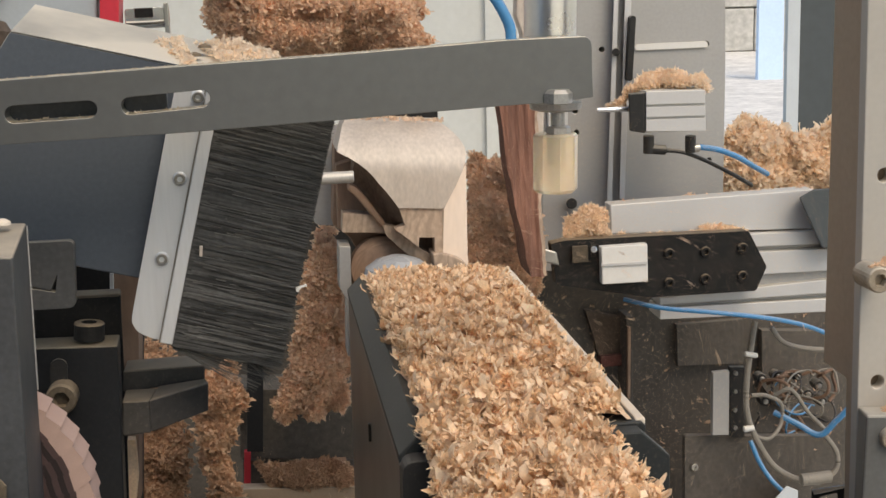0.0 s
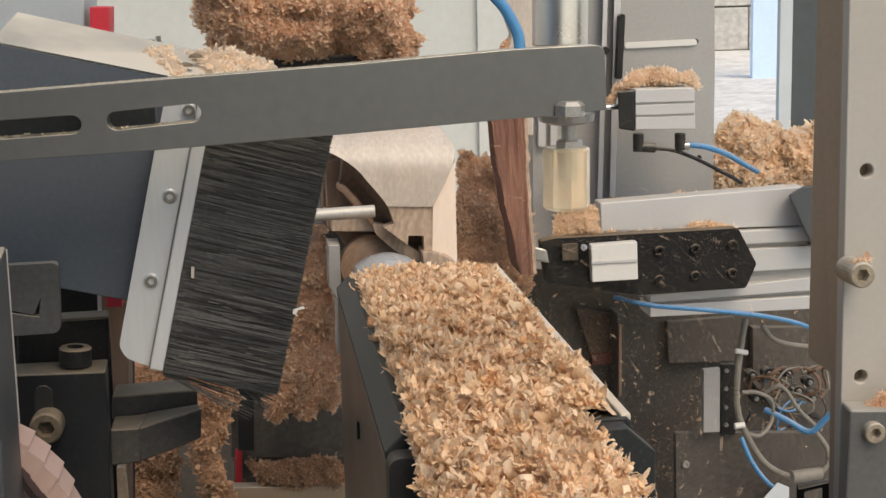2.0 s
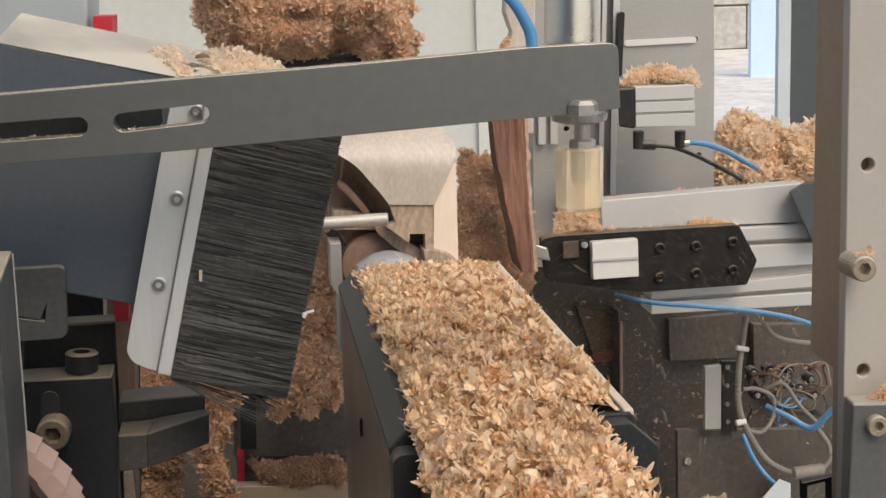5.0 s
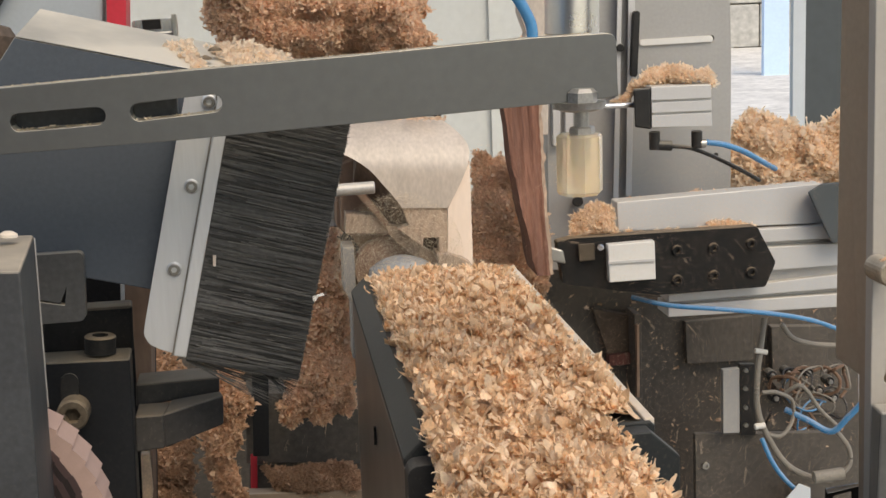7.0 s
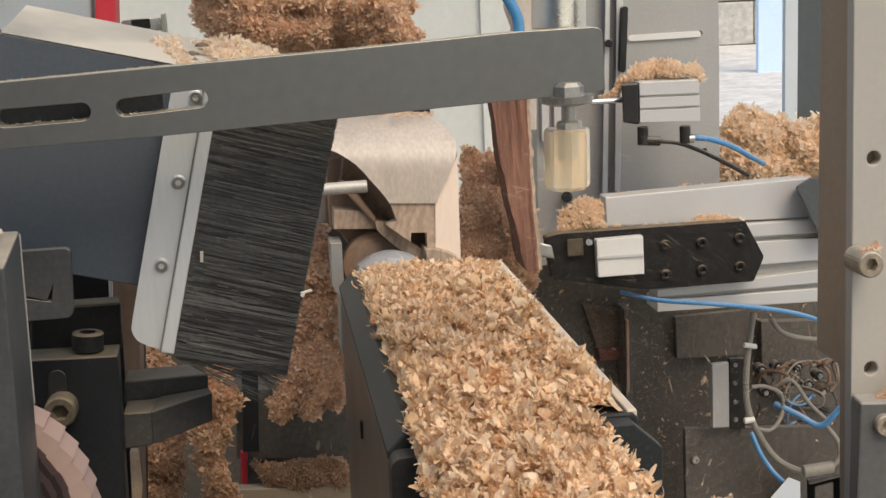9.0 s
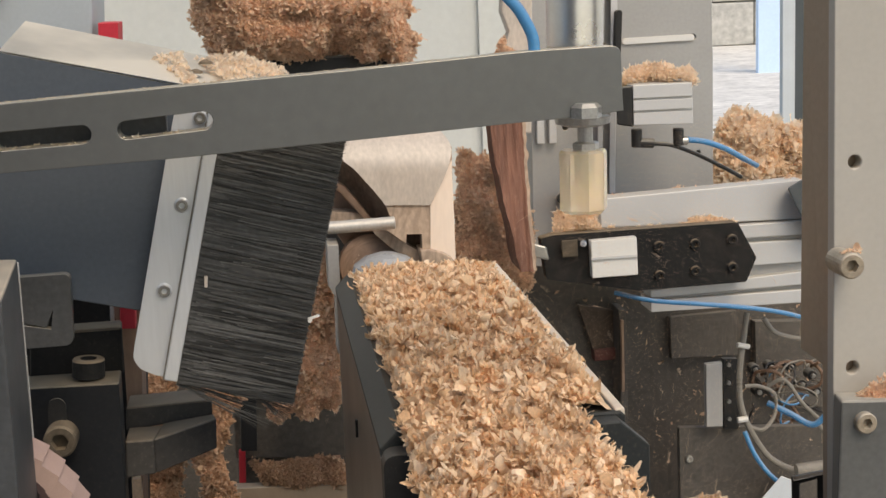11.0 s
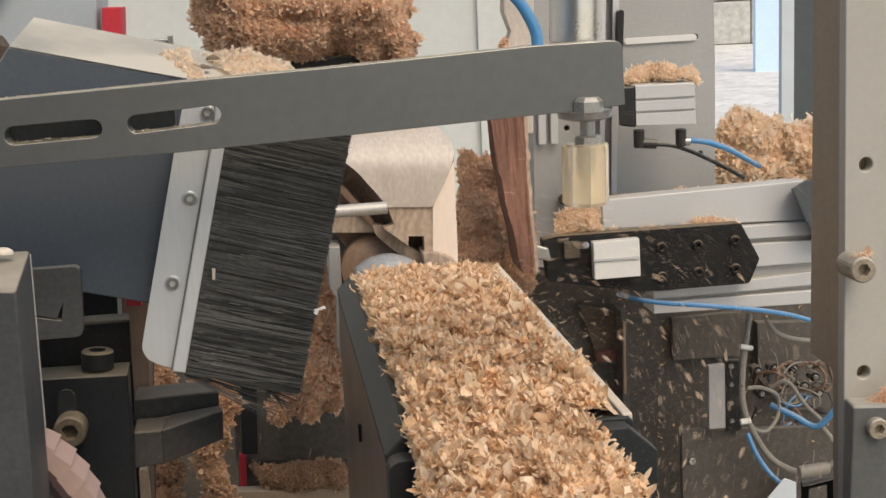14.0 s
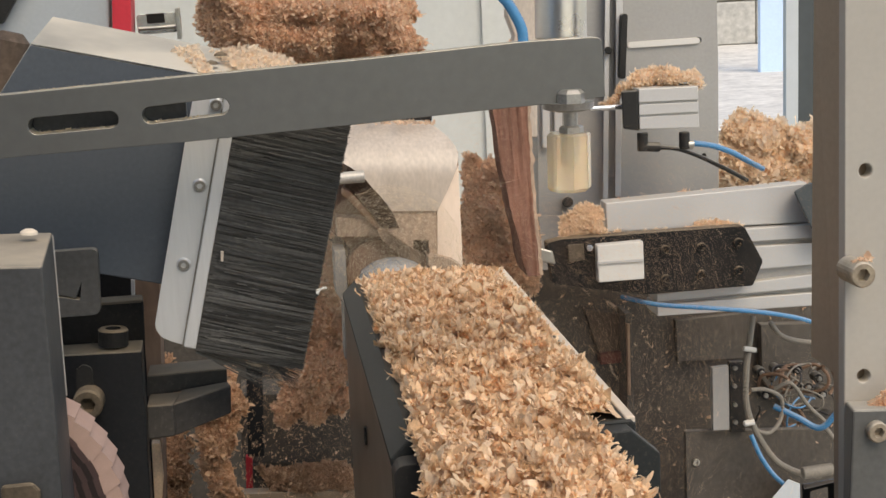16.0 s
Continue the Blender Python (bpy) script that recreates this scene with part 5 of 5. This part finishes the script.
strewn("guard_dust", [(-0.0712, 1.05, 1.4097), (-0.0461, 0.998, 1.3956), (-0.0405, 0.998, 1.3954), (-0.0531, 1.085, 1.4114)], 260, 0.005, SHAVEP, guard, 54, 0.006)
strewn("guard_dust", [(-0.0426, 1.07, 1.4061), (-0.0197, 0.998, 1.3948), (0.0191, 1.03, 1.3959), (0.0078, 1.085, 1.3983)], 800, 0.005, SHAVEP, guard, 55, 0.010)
for c in ((-0.0347, 1.035, 1.4054), (-0.041, 1.02, 1.4004)):
    part("rivet", lathe(c, (c[0], c[1], c[2] + 0.003), [(0, 0.005), (0.6, 0.004), (1, 0.001)], 12), DARK, guard)

brush = part("brush_holder", plate(rounded([(-0.0524, 1.3861), (-0.0302, 1.3854), (-0.0364, 1.3511), (-0.0695, 1.2102), (-0.0785, 1.2127), (-0.0877, 1.2175), (-0.0914, 1.2248), (-0.0893, 1.2346), (-0.0613, 1.3515)], 0.003, 3), 0.978, 0.984), ALU, carriage, "brushed aluminium brush holder strip")
part("holder_lip", hull([(-0.0318, 0.97, 1.386), (-0.0241, 0.97, 1.3858), (-0.0294, 0.97, 1.3535), (-0.0642, 0.97, 1.2092), (-0.0724, 0.97, 1.2112), (-0.0379, 0.97, 1.3538)], [(-0.0321, 0.9775, 1.3855), (-0.0243, 0.9775, 1.3853), (-0.0296, 0.9775, 1.3528), (-0.0647, 0.9775, 1.2073), (-0.0729, 0.9775, 1.2093), (-0.0382, 0.9775, 1.3531)], 0.0008), ALU, brush)
for c in ((-0.0535, 0.974, 1.3214), (-0.0683, 0.974, 1.2675), (-0.0387, 0.974, 1.3755)):
    part("washer", rod((c[0], c[1] + 0.002, c[2]), (c[0], c[1] + 0.004, c[2]), 0.0049), ALU, brush)
    part("screw", cap_screw(*c, 0.0038, 0.004), SCREW, brush)


def bristles(count, a0, a1, b0, b1, seed, thick=1.0, bunch=0.0, near=0.0):
    """Nylon bristles from the edge a0-a1 across to the edge b0-b1, each a thin three-sided spike. bunch: how far they gather in wisps."""
    rng = np.random.default_rng(seed)
    a0, a1, b0, b1 = (np.array(p) for p in (a0, a1, b0, b1))
    bm = bmesh.new()
    for i in range(count):
        t = i / count + rng.normal(0, 0.002) + bunch * math.sin(i * 0.37 + 2.0 * math.sin(i * 0.11))
        p = a0 + (a1 - a0) * t
        q = b0 + (b1 - b0) * (t + rng.normal(0, 0.008))
        q = p + (q - p) * (1 + rng.normal(0, 0.007))
        dy = rng.uniform(-0.005, 0.005)
        dy = -0.0055 if near else dy
        p[1] += dy
        q[1] += dy + rng.normal(0, 0.002)
        if near:
            u0, u1 = sorted(rng.uniform(0.05, 1.0, 2))
            p, q = p + (q - p) * u0, p + (q - p) * u1
        m = (p + q) / 2 + [0, rng.normal(0, 0.001), rng.normal(0, 0.0001 if near else 0.0008)]
        rings = []
        for c, r in ((p, 0.0007 * thick), (m, 0.0006 * thick), (q, 0.00025 * thick)):
            rings.append([bm.verts.new((c[0], c[1] + r * math.cos(k * 2.094), c[2] + r * math.sin(k * 2.094))) for k in range(3)])
        for u, w in zip(rings, rings[1:]):
            for k in range(3):
                bm.faces.new((u[k - 1], u[k], w[k], w[k - 1]))
    return bm


# Dark strip drawn for the shadow line beside the holder lip.
part("lip_shadow_line", hull([(-0.033, 0.9765, 1.3856), (-0.032, 0.9765, 1.3856), (-0.0381, 0.9765, 1.3532), (-0.0729, 0.9765, 1.2096), (-0.0738, 0.9765, 1.2096), (-0.0392, 0.9765, 1.3532)], [(-0.033, 0.9778, 1.3855), (-0.0321, 0.9778, 1.3855), (-0.0382, 0.9778, 1.353), (-0.073, 0.9778, 1.2093), (-0.0739, 0.9778, 1.2093), (-0.0393, 0.9778, 1.3531)], 0), CABLE, brush)
tagged(part("bristles", bristles(3000, (-0.0234, 0.98, 1.3888), (-0.0652, 0.98, 1.2079), (0.0532, 0.98, 1.3665), (0.0082, 0.98, 1.188), 61), BRISTLE, brush, "dense black nylon bristles"), kind="stuff")
# Thin grey wisps in front stand for the shimmer on clumped bristles.
tagged(part("highlight_bristles", bristles(330, (-0.0234, 0.98, 1.386), (-0.0652, 0.98, 1.2079), (0.0527, 0.98, 1.3638), (0.0082, 0.98, 1.188), 63, 0.62, 0.03, 1.0), BRISTLEG, brush, "grey bristles painted as highlight streaks"), kind="stuff")
tagged(part("stray_bristles", bristles(44, (-0.0655, 0.985, 1.2075), (-0.0649, 0.985, 1.2034), (0.0056, 0.99, 1.186), (-0.0121, 0.99, 1.1657), 62, 0.4), BRISTLEG, brush, "splayed loose bristles"), kind="stuff")
tagged(part("stray_bristles", bristles(46, (-0.034, 0.985, 1.2), (-0.012, 0.985, 1.195), (0.0085, 0.99, 1.1835), (0.0005, 0.99, 1.166), 64, 0.4), BRISTLE, brush), kind="stuff")
part("bristle_root", plate([(-0.0245, 1.3847), (0.0505, 1.3648), (0.0415, 1.324), (0.0062, 1.1905), (-0.0648, 1.2066)], 0.986, 0.989, bevel=0), BLACK, brush)
part("stuck_chip", plate([(-0.0425, 1.2768), (-0.0403, 1.2767), (-0.041, 1.2694), (-0.0428, 1.2698)], 0.968, 0.97, bevel=0.0003), WOOD, brush)

part("stuck_chip", hull([(0.0205, 0.972, 1.2445), (0.0275, 0.972, 1.2465), (0.0285, 0.972, 1.2448), (0.024, 0.972, 1.244), (0.0225, 0.972, 1.2412), (0.0207, 0.972, 1.2415)], [(0.0207, 0.974, 1.2446), (0.0276, 0.9735, 1.2467), (0.0286, 0.974, 1.245), (0.0241, 0.974, 1.2441), (0.0226, 0.974, 1.2413), (0.0208, 0.974, 1.2416)], 0.0003), WHITE, brush, "white sliver of wood")

bracket = part("front_bracket", hull([(-0.1597, 0.755, 1.3149), (-0.1283, 0.755, 1.3135), (-0.1291, 0.755, 1.183), (-0.1295, 0.755, 1.1455), (-0.1732, 0.755, 1.1488)], [(-0.1803, 0.86, 1.3158), (-0.137, 0.86, 1.3143), (-0.1377, 0.86, 1.2134), (-0.1388, 0.86, 1.1025), (-0.1972, 0.86, 1.1069)], 0.0012), BRACKET, carriage, "dark grey folded steel bracket dusted with chips")
part("worn_edge", rod((-0.1369, 0.861, 1.3124), (-0.1375, 0.861, 1.2131), 0.0005, 8, 0.0001), PLATE, bracket, "bright worn edge")
part("button", lathe((-0.1455, 0.83, 1.3189), (-0.1453, 0.83, 1.3218), [(0, 0.0052), (0.5, 0.0049), (1, 0.0026)], 16), RIM, bracket, "round dusty button")
part("lower_foot", hull([(-0.1586, 0.745, 1.1986), (-0.142, 0.745, 1.199), (-0.1384, 0.745, 1.1941), (-0.1405, 0.745, 1.1505), (-0.1623, 0.745, 1.1521)], [(-0.1605, 0.754, 1.1955), (-0.1438, 0.754, 1.196), (-0.1401, 0.754, 1.191), (-0.1422, 0.754, 1.1468), (-0.1643, 0.754, 1.1485)], 0.002), GRUB, bracket)
tab = part("tab_plate", plate(rounded([(-0.1627, 1.2856), (-0.1228, 1.2861), (-0.1246, 1.2411), (-0.166, 1.2405)], 0.005), 0.957, 0.965, holes=([(-0.1561, 1.2578), (-0.1398, 1.2532), (-0.1351, 1.2636), (-0.137, 1.252), (-0.1555, 1.2559)],)), TABGREY, carriage, "grey sheet-metal tab with rounded corners")
part("tab_back", plate([(-0.1644, 1.2826), (-0.1251, 1.2831), (-0.1272, 1.2407), (-0.1675, 1.24)], 0.9655, 0.968), BLOCK, carriage)
toolblock = part("tool_block", hull([(-0.1708, 0.995, 1.2058), (-0.1032, 0.995, 1.2046), (-0.1053, 0.995, 1.0996), (-0.1074, 0.995, 1.0439), (-0.1822, 0.995, 1.0495)], [(-0.1763, 1.03, 1.2046), (-0.1047, 1.03, 1.2042), (-0.107, 1.03, 1.0871), (-0.1096, 1.03, 1.0295), (-0.1886, 1.03, 1.0355)], 0.001), BLOCK, carriage, "dark steel tool block")
part("clamp_bar", hull([(-0.1633, 1.035, 1.2325), (-0.1026, 1.035, 1.2328), (-0.1038, 1.035, 1.1995), (-0.1656, 1.035, 1.2003)], [(-0.1685, 1.07, 1.2293), (-0.1058, 1.07, 1.2297), (-0.1073, 1.07, 1.1911), (-0.1712, 1.07, 1.1919)], 0.002), DARK, toolblock)
part("block_slot", plate(slot(*(-0.1446, 1.1758), *(-0.1435, 1.1919), 0.0058), 0.9935, 0.9948, bevel=0), BLACK, toolblock)
part("bolt", cap_screw(*(-0.1416, 0.979, 1.1725), 0.0107, 0.0158), GRUB, toolblock, "dusty socket bolt")
part("bolt", lathe((-0.1238, 1.01, 1.2068), (-0.123, 1.01, 1.2189), [(0, 0.0106), (0.9, 0.0106), (1, 0.0095), (1, 0.0055), (0.5, 0.0051)], 24), DARK, toolblock)
part("bolt", lathe((-0.1204, 1.05, 1.2199), (-0.1198, 1.05, 1.2296), [(0, 0.009), (0.9, 0.009), (1, 0.0078)], 24), DARK, toolblock)
fork = part("fork", hull([(-0.1051, 1.02, 1.157), (-0.0859, 1.02, 1.157), (-0.0862, 1.02, 1.1326), (-0.1064, 1.02, 1.1312)], [(-0.1051, 1.052, 1.157), (-0.0819, 1.052, 1.157), (-0.0822, 1.052, 1.1326), (-0.1064, 1.052, 1.1312)], 0.0012), FORK, carriage, "black steel fork with dusty prongs")
part("prong", hull([(-0.0858, 1.0205, 1.157), (-0.0445, 1.044, 1.1612), (-0.0455, 1.044, 1.1395), (-0.0861, 1.0205, 1.1326)], [(-0.0817, 1.052, 1.1585), (-0.0472, 1.056, 1.1612), (-0.0482, 1.056, 1.1395), (-0.082, 1.052, 1.1326)], 0.0012), FORK, fork, "grey chamfered prong tip")
part("prong", hull([(-0.1068, 1.06, 1.169), (-0.0469, 1.06, 1.1703), (-0.0476, 1.06, 1.158), (-0.1079, 1.06, 1.1523)], [(-0.1068, 1.092, 1.169), (-0.0569, 1.092, 1.1703), (-0.0576, 1.092, 1.158), (-0.1079, 1.092, 1.1523)], 0.0012), FORK, fork)
part("back_column", plate([(-0.119, 1.2376), (-0.0964, 1.2299), (-0.1075, 1.0397), (-0.1119, 1.04), (-0.1128, 1.1057), (-0.1117, 1.197)], 1.12, 1.16), WOODD, carriage, "brown dusty rear column")
part("saddle_body", plate([(-0.2818, 1.2714), (-0.1367, 1.2371), (-0.1072, 1.2096), (-0.1054, 1.1782), (-0.1182, 0.9594), (-0.3073, 0.9736)], 1.2, 1.26, bevel=0.002), DARK, carriage)
part("saddle", box(-0.32, -0.02, 0.86, 1.3, 0.84, 0.98, 0.004), BLOCK, carriage)
part("pale_strip", plate([(-0.1176, 1.2329), (-0.115, 1.2328), (-0.1162, 1.2062), (-0.1188, 1.2064)], 1.11, 1.115, bevel=0), WHITE, carriage)
part("pink_edge", plate([(-0.1108, 1.105), (-0.1048, 1.1046), (-0.104, 1.0747), (-0.1082, 1.0472), (-0.1125, 1.0475)], 1.095, 1.105), SHAVE, carriage)
HOUSING = material("blue_grey_housing_paint", (0.38, 0.42, 0.45), 0.4, 0.0, 12, 0.06, 0.03, 250, dust=0.5)
motor = part("motor_housing", plate([(-0.3072, 1.5044), (-0.1501, 1.5018), (-0.1582, 1.3741), (-0.3176, 1.3786)], 1.5, 1.62, bevel=0.003), HOUSING, carriage, "pale blue-grey motor housing")
part("motor_lid", plate([(-0.3052, 1.5041), (-0.2091, 1.5024), (-0.2578, 1.4272), (-0.3126, 1.4148)], 1.485, 1.498), BLACK, motor)
red_cover = part("red_cover", plate([(-0.1488, 1.4605), (-0.1301, 1.4601), (-0.136, 1.3622), (-0.155, 1.3627)], 1.49, 1.54), RED, carriage, "red painted cover strip")
part("hose_clamp", plate(rounded([(-0.1294, 1.4258), (-0.0864, 1.4271), (-0.0858, 1.4066), (-0.1284, 1.4054)], 0.004), 1.515, 1.55), CHROME, red_cover, "bright metal clamp")
part("clamp_window", plate([(-0.119, 1.4262), (-0.101, 1.4266), (-0.1005, 1.417), (-0.1185, 1.4166)], 1.5125, 1.5148, bevel=0.0004), DARK, red_cover)
part("clamp_flange", plate([(-0.0892, 1.431), (-0.0848, 1.4312), (-0.0842, 1.4), (-0.0886, 1.3998)], 1.5, 1.5142, bevel=0.0006), STEEL, red_cover)
part("clamp_rib", rod((-0.1281, 1.513, 1.4115), (-0.0895, 1.513, 1.4125), 0.0018), STEEL, red_cover)
part("red_guard", plate([(-0.1097, 1.2785), (-0.0987, 1.2781), (-0.1, 1.2492), (-0.111, 1.2497)], 1.105, 1.118), RED, red_cover)
part("spindle_cover", rod((-0.2108, 1.15, 1.3691), (-0.1952, 1.15, 1.4258), 0.0144, 24, 0.006), GRIMEB, carriage, "brown dusty spindle cover", True)
push_rod = part("push_rod", rod((-0.0115, 1.4, 1.2594), (0.0902, 1.4, 1.2615), 0.006), ROD, carriage, "dull grey steel push rod", True)

wheel = part("flap_wheel", lathe((-0.196, 0.876, 1.136), (-0.196, 0.905, 1.136), [(0, 0.0725), (1, 0.0725)], 40), FLAPD, carriage, "pink-brown sandpaper flap wheel")
wx, wz = (-0.196, 1.136)
flap_mesh = None
for i in range(44):
    a = math.tau * i / 44
    if flap_mesh is None:
        bm = bmesh.new()
        r0, r1, w = 0.0738, 0.0878, 0.0062
        pts = [bm.verts.new((r, y + (0.0007 if o > 0 else 0), o)) for y in (0, 0.03) for r, o in ((r0 + 0.002, w * 0.1), (r0, -w * 1.75), (r1, -w * 1.02), (r1 - 0.0026, w * 1.25))]
        f, b = pts[:4], pts[4:]
        bm.faces.new(f)
        bm.faces.new(b[::-1])
        for k in range(4):
            bm.faces.new((f[k - 1], f[k], b[k], b[k - 1]))
        bmesh.ops.recalc_face_normals(bm, faces=bm.faces)
        flap_mesh = bpy.data.meshes.new("flap")
        bm.to_mesh(flap_mesh)
        bm.free()
    flap = place("flap", flap_mesh, (wx, 0.862 - 0.0002 * (i % 3), wz), FLAP, wheel)
    flap.rotation_euler = (0, -a, 0)
FLAPK = material("worn_flap_edge", (0.018, 0.011, 0.011), 0.9, 0.0, 60, 0.3, 0.4, 1500)
for k in range(14):
    r = 0.0772 - 0.0036 * k
    ring = bmesh.new()
    for i in range(40):
        a = math.tau * i / 40
        q = 0.0008 * (i % 2)
        vs = [ring.verts.new((wx + (r - q - d) * math.cos(b), y, wz + (r - q - d) * math.sin(b))) for b in (a, a + math.tau / 40) for d, y in ((0, 0.8612 - 0.0004 * k), (0.005, 0.8612 - 0.0004 * k), (0, 0.868))]
        ring.faces.new((vs[0], vs[1], vs[4], vs[3]))
        ring.faces.new((vs[0], vs[3], vs[5], vs[2]))
    part("abrasive_ring", ring, FLAPK if k % 2 else FLAPD, wheel)


# ---- shavings thrown up by the cutter ----
def flying(centre, count, inner, outer, depth, size, seed, mat, name="flying_shavings", label="loose shavings whirling behind the machine bed"):
    rng = np.random.default_rng(seed)
    a, q = rng.uniform(0, math.tau, count), np.sqrt(rng.uniform(inner * inner, outer * outer, count))
    p = np.stack([q * np.cos(a), rng.uniform(-depth, depth, count), q * np.sin(a)], 1)
    if name == "flying_dust":
        me = motes(p, size, rng)
    else:
        me = shavings(p, rng.normal(0, 1, (count, 3)), size, seed, 0.5, 1.4, 0.3)
    return tagged(place(name, me, centre, mat), label, "shavings", kind="stuff")


def motes(p, size, rng):
    """Specks of dust: a four-cornered grain at each place."""
    n = len(p)
    grow = size * rng.lognormal(0, 0.35, (n, 1))
    u, w = rng.normal(0, 1, (n, 3)), rng.normal(0, 1, (n, 3))
    u *= grow / np.linalg.norm(u, axis=1)[:, None] / 2
    w *= grow / np.linalg.norm(w, axis=1)[:, None] / 2
    v = np.stack([p - u, p - w, p + u, p + w], 1).reshape(-1, 3)
    me = bpy.data.meshes.new("motes")
    me.vertices.add(len(v))
    me.vertices.foreach_set("co", v.astype(np.float32).ravel())
    me.loops.add(n * 4)
    me.loops.foreach_set("vertex_index", np.arange(n * 4, dtype=np.int32))
    me.polygons.add(n)
    me.polygons.foreach_set("loop_start", np.arange(n, dtype=np.int32) * 4)
    me.update()
    return me


whirls = [(flying((0.2202, 1.6, 0.9071), 240, 0.06, 0.36, 0.16, 0.0048, 71, SHAVED), 190), (flying((0.3197, 1.5, 0.9597), 110, 0.03, 0.30, 0.1, 0.0045, 72, SHAVED), 130),
          (flying((0.4076, 1.52, 1.0265), 60000, 0.01, 0.27, 0.10, 0.0005, 74, SHAVEM, "flying_dust", "fine wood dust drifting beside the machine bed"), 160)]
# chips thrown up in bursts: they rise from under the bed, whirl and fall back
bursts = [(flying((0.34, 1.52, 0.975), 430, 0.02, 0.24, 0.1, 0.0058, 75, SHAVED), 210, 11.9, 14.3),
          (flying((0.42, 1.56, 0.95), 330, 0.02, 0.24, 0.1, 0.0052, 76, SHAVED), 170, 12.1, 14.1),
          (flying((0.38, 1.54, 0.96), 170, 0.02, 0.24, 0.1, 0.005, 77, SHAVED), 190, 0.9, 2.2),
          (flying((0.045, 1.56, 0.93), 2600, 0.005, 0.13, 0.05, 0.0032, 78, SHAVEM), 150, 6.9, 8.7),
          (flying((0.05, 1.57, 0.92), 3000, 0.005, 0.13, 0.05, 0.0032, 79, SHAVEM), 150, 14.3, 16.5),
          (flying((0.128, 1.398, 1.18), 30000, 0.003, 0.064, 0.014, 0.0006, 73, DUST, "flying_dust", "fine pale wood dust swirling at the workpiece"), 170, 6.2, 8.4),
          (flying((0.128, 1.398, 1.18), 46000, 0.003, 0.075, 0.014, 0.0006, 80, DUST, "flying_dust", "fine pale wood dust swirling at the workpiece"), 170, 13.9, 16.5),
          (flying((0.26, 1.5, 1.06), 150000, 0.01, 0.26, 0.08, 0.0005, 81, SHAVEM, "flying_dust", "pale haze of wood dust behind the machine bed"), 120, 14.0, 16.5)]


# ---- movement ----
def motions():
    travel = [
    (0, 0.0000, 0.0000, 0.0000),
    (0.5, 0.0007, -0.0143, -0.0011),
    (1, 0.0019, -0.0296, -0.0022),
    (1.5, 0.0027, -0.0418, -0.0034),
    (2, 0.0051, -0.0558, -0.0050),
    (2.5, 0.0055, -0.0698, -0.0053),
    (3, 0.0062, -0.0817, -0.0069),
    (3.5, 0.0086, -0.0965, -0.0076),
    (4, 0.0083, -0.0988, -0.0077),
    (4.5, 0.0083, -0.0866, -0.0069),
    (5.5, 0.0087, -0.0586, -0.0042),
    (6.5, 0.0090, -0.0306, -0.0019),
    (7, 0.0097, -0.0166, -0.0019),
    (7.5, 0.0097, -0.0044, -0.0008),
    (8, 0.0100, 0.0044, -0.0002),
    (8.5, 0.0110, -0.0087, -0.0011),
    (9, 0.0119, -0.0224, -0.0021),
    (9.5, 0.0132, -0.0353, -0.0030),
    (10, 0.0148, -0.0482, -0.0045),
    (10.5, 0.0164, -0.0611, -0.0060),
    (11, 0.0180, -0.0740, -0.0077),
    (11.5, 0.0194, -0.0871, -0.0093),
    (12, 0.0206, -0.1005, -0.0100),
    (12.5, 0.0202, -0.0892, -0.0090),
    (13, 0.0204, -0.0746, -0.0080),
    (13.5, 0.0195, -0.0636, -0.0060),
    (14, 0.0205, -0.0491, -0.0051),
    (14.5, 0.0206, -0.0357, -0.0041),
    (15, 0.0202, -0.0216, -0.0027),
    (15.5, 0.0205, -0.0085, -0.0017),
    (16, 0.0206, 0.0069, -0.0002)]
    bx, by, bz = carriage.location
    for ob, speed in whirls:
        x, y, z = ob.location
        steps = 56
        walk(ob, [(16.0 * i / steps, pose(x, y, z) @ pose(0, 0, 0, 0, (16.0 * i / steps * speed) % 360, 0)) for i in range(steps + 1)])
    for ob, speed, begin, end in bursts:
        x, y, z = ob.location
        rows = []
        for i in range(65):
            t = i * 0.25
            up = min(1, max(0, (t - begin) / 0.75), max(0, (end + 0.5 - t) / 0.75))
            rows.append((t, pose(x + 0.05 * (up - 1), y, z - 0.62 * (1 - up) ** 1.5, 0, (t * speed) % 360, 0)))
        walk(ob, rows)
    rx, ry, rz = push_rod.location
    walk(push_rod, [(t, pose(rx - 0.37 * y, ry, rz + 0.41 * y)) for t, x, y, z in travel])
    cx, cy, cz = red_cover.location
    walk(red_cover, [(t, pose(cx, cy, cz + 0.47 * y)) for t, x, y, z in travel])
    walk(carriage, [(t, pose(bx + x, by + y, bz + z)) for t, x, y, z in travel])


motions()
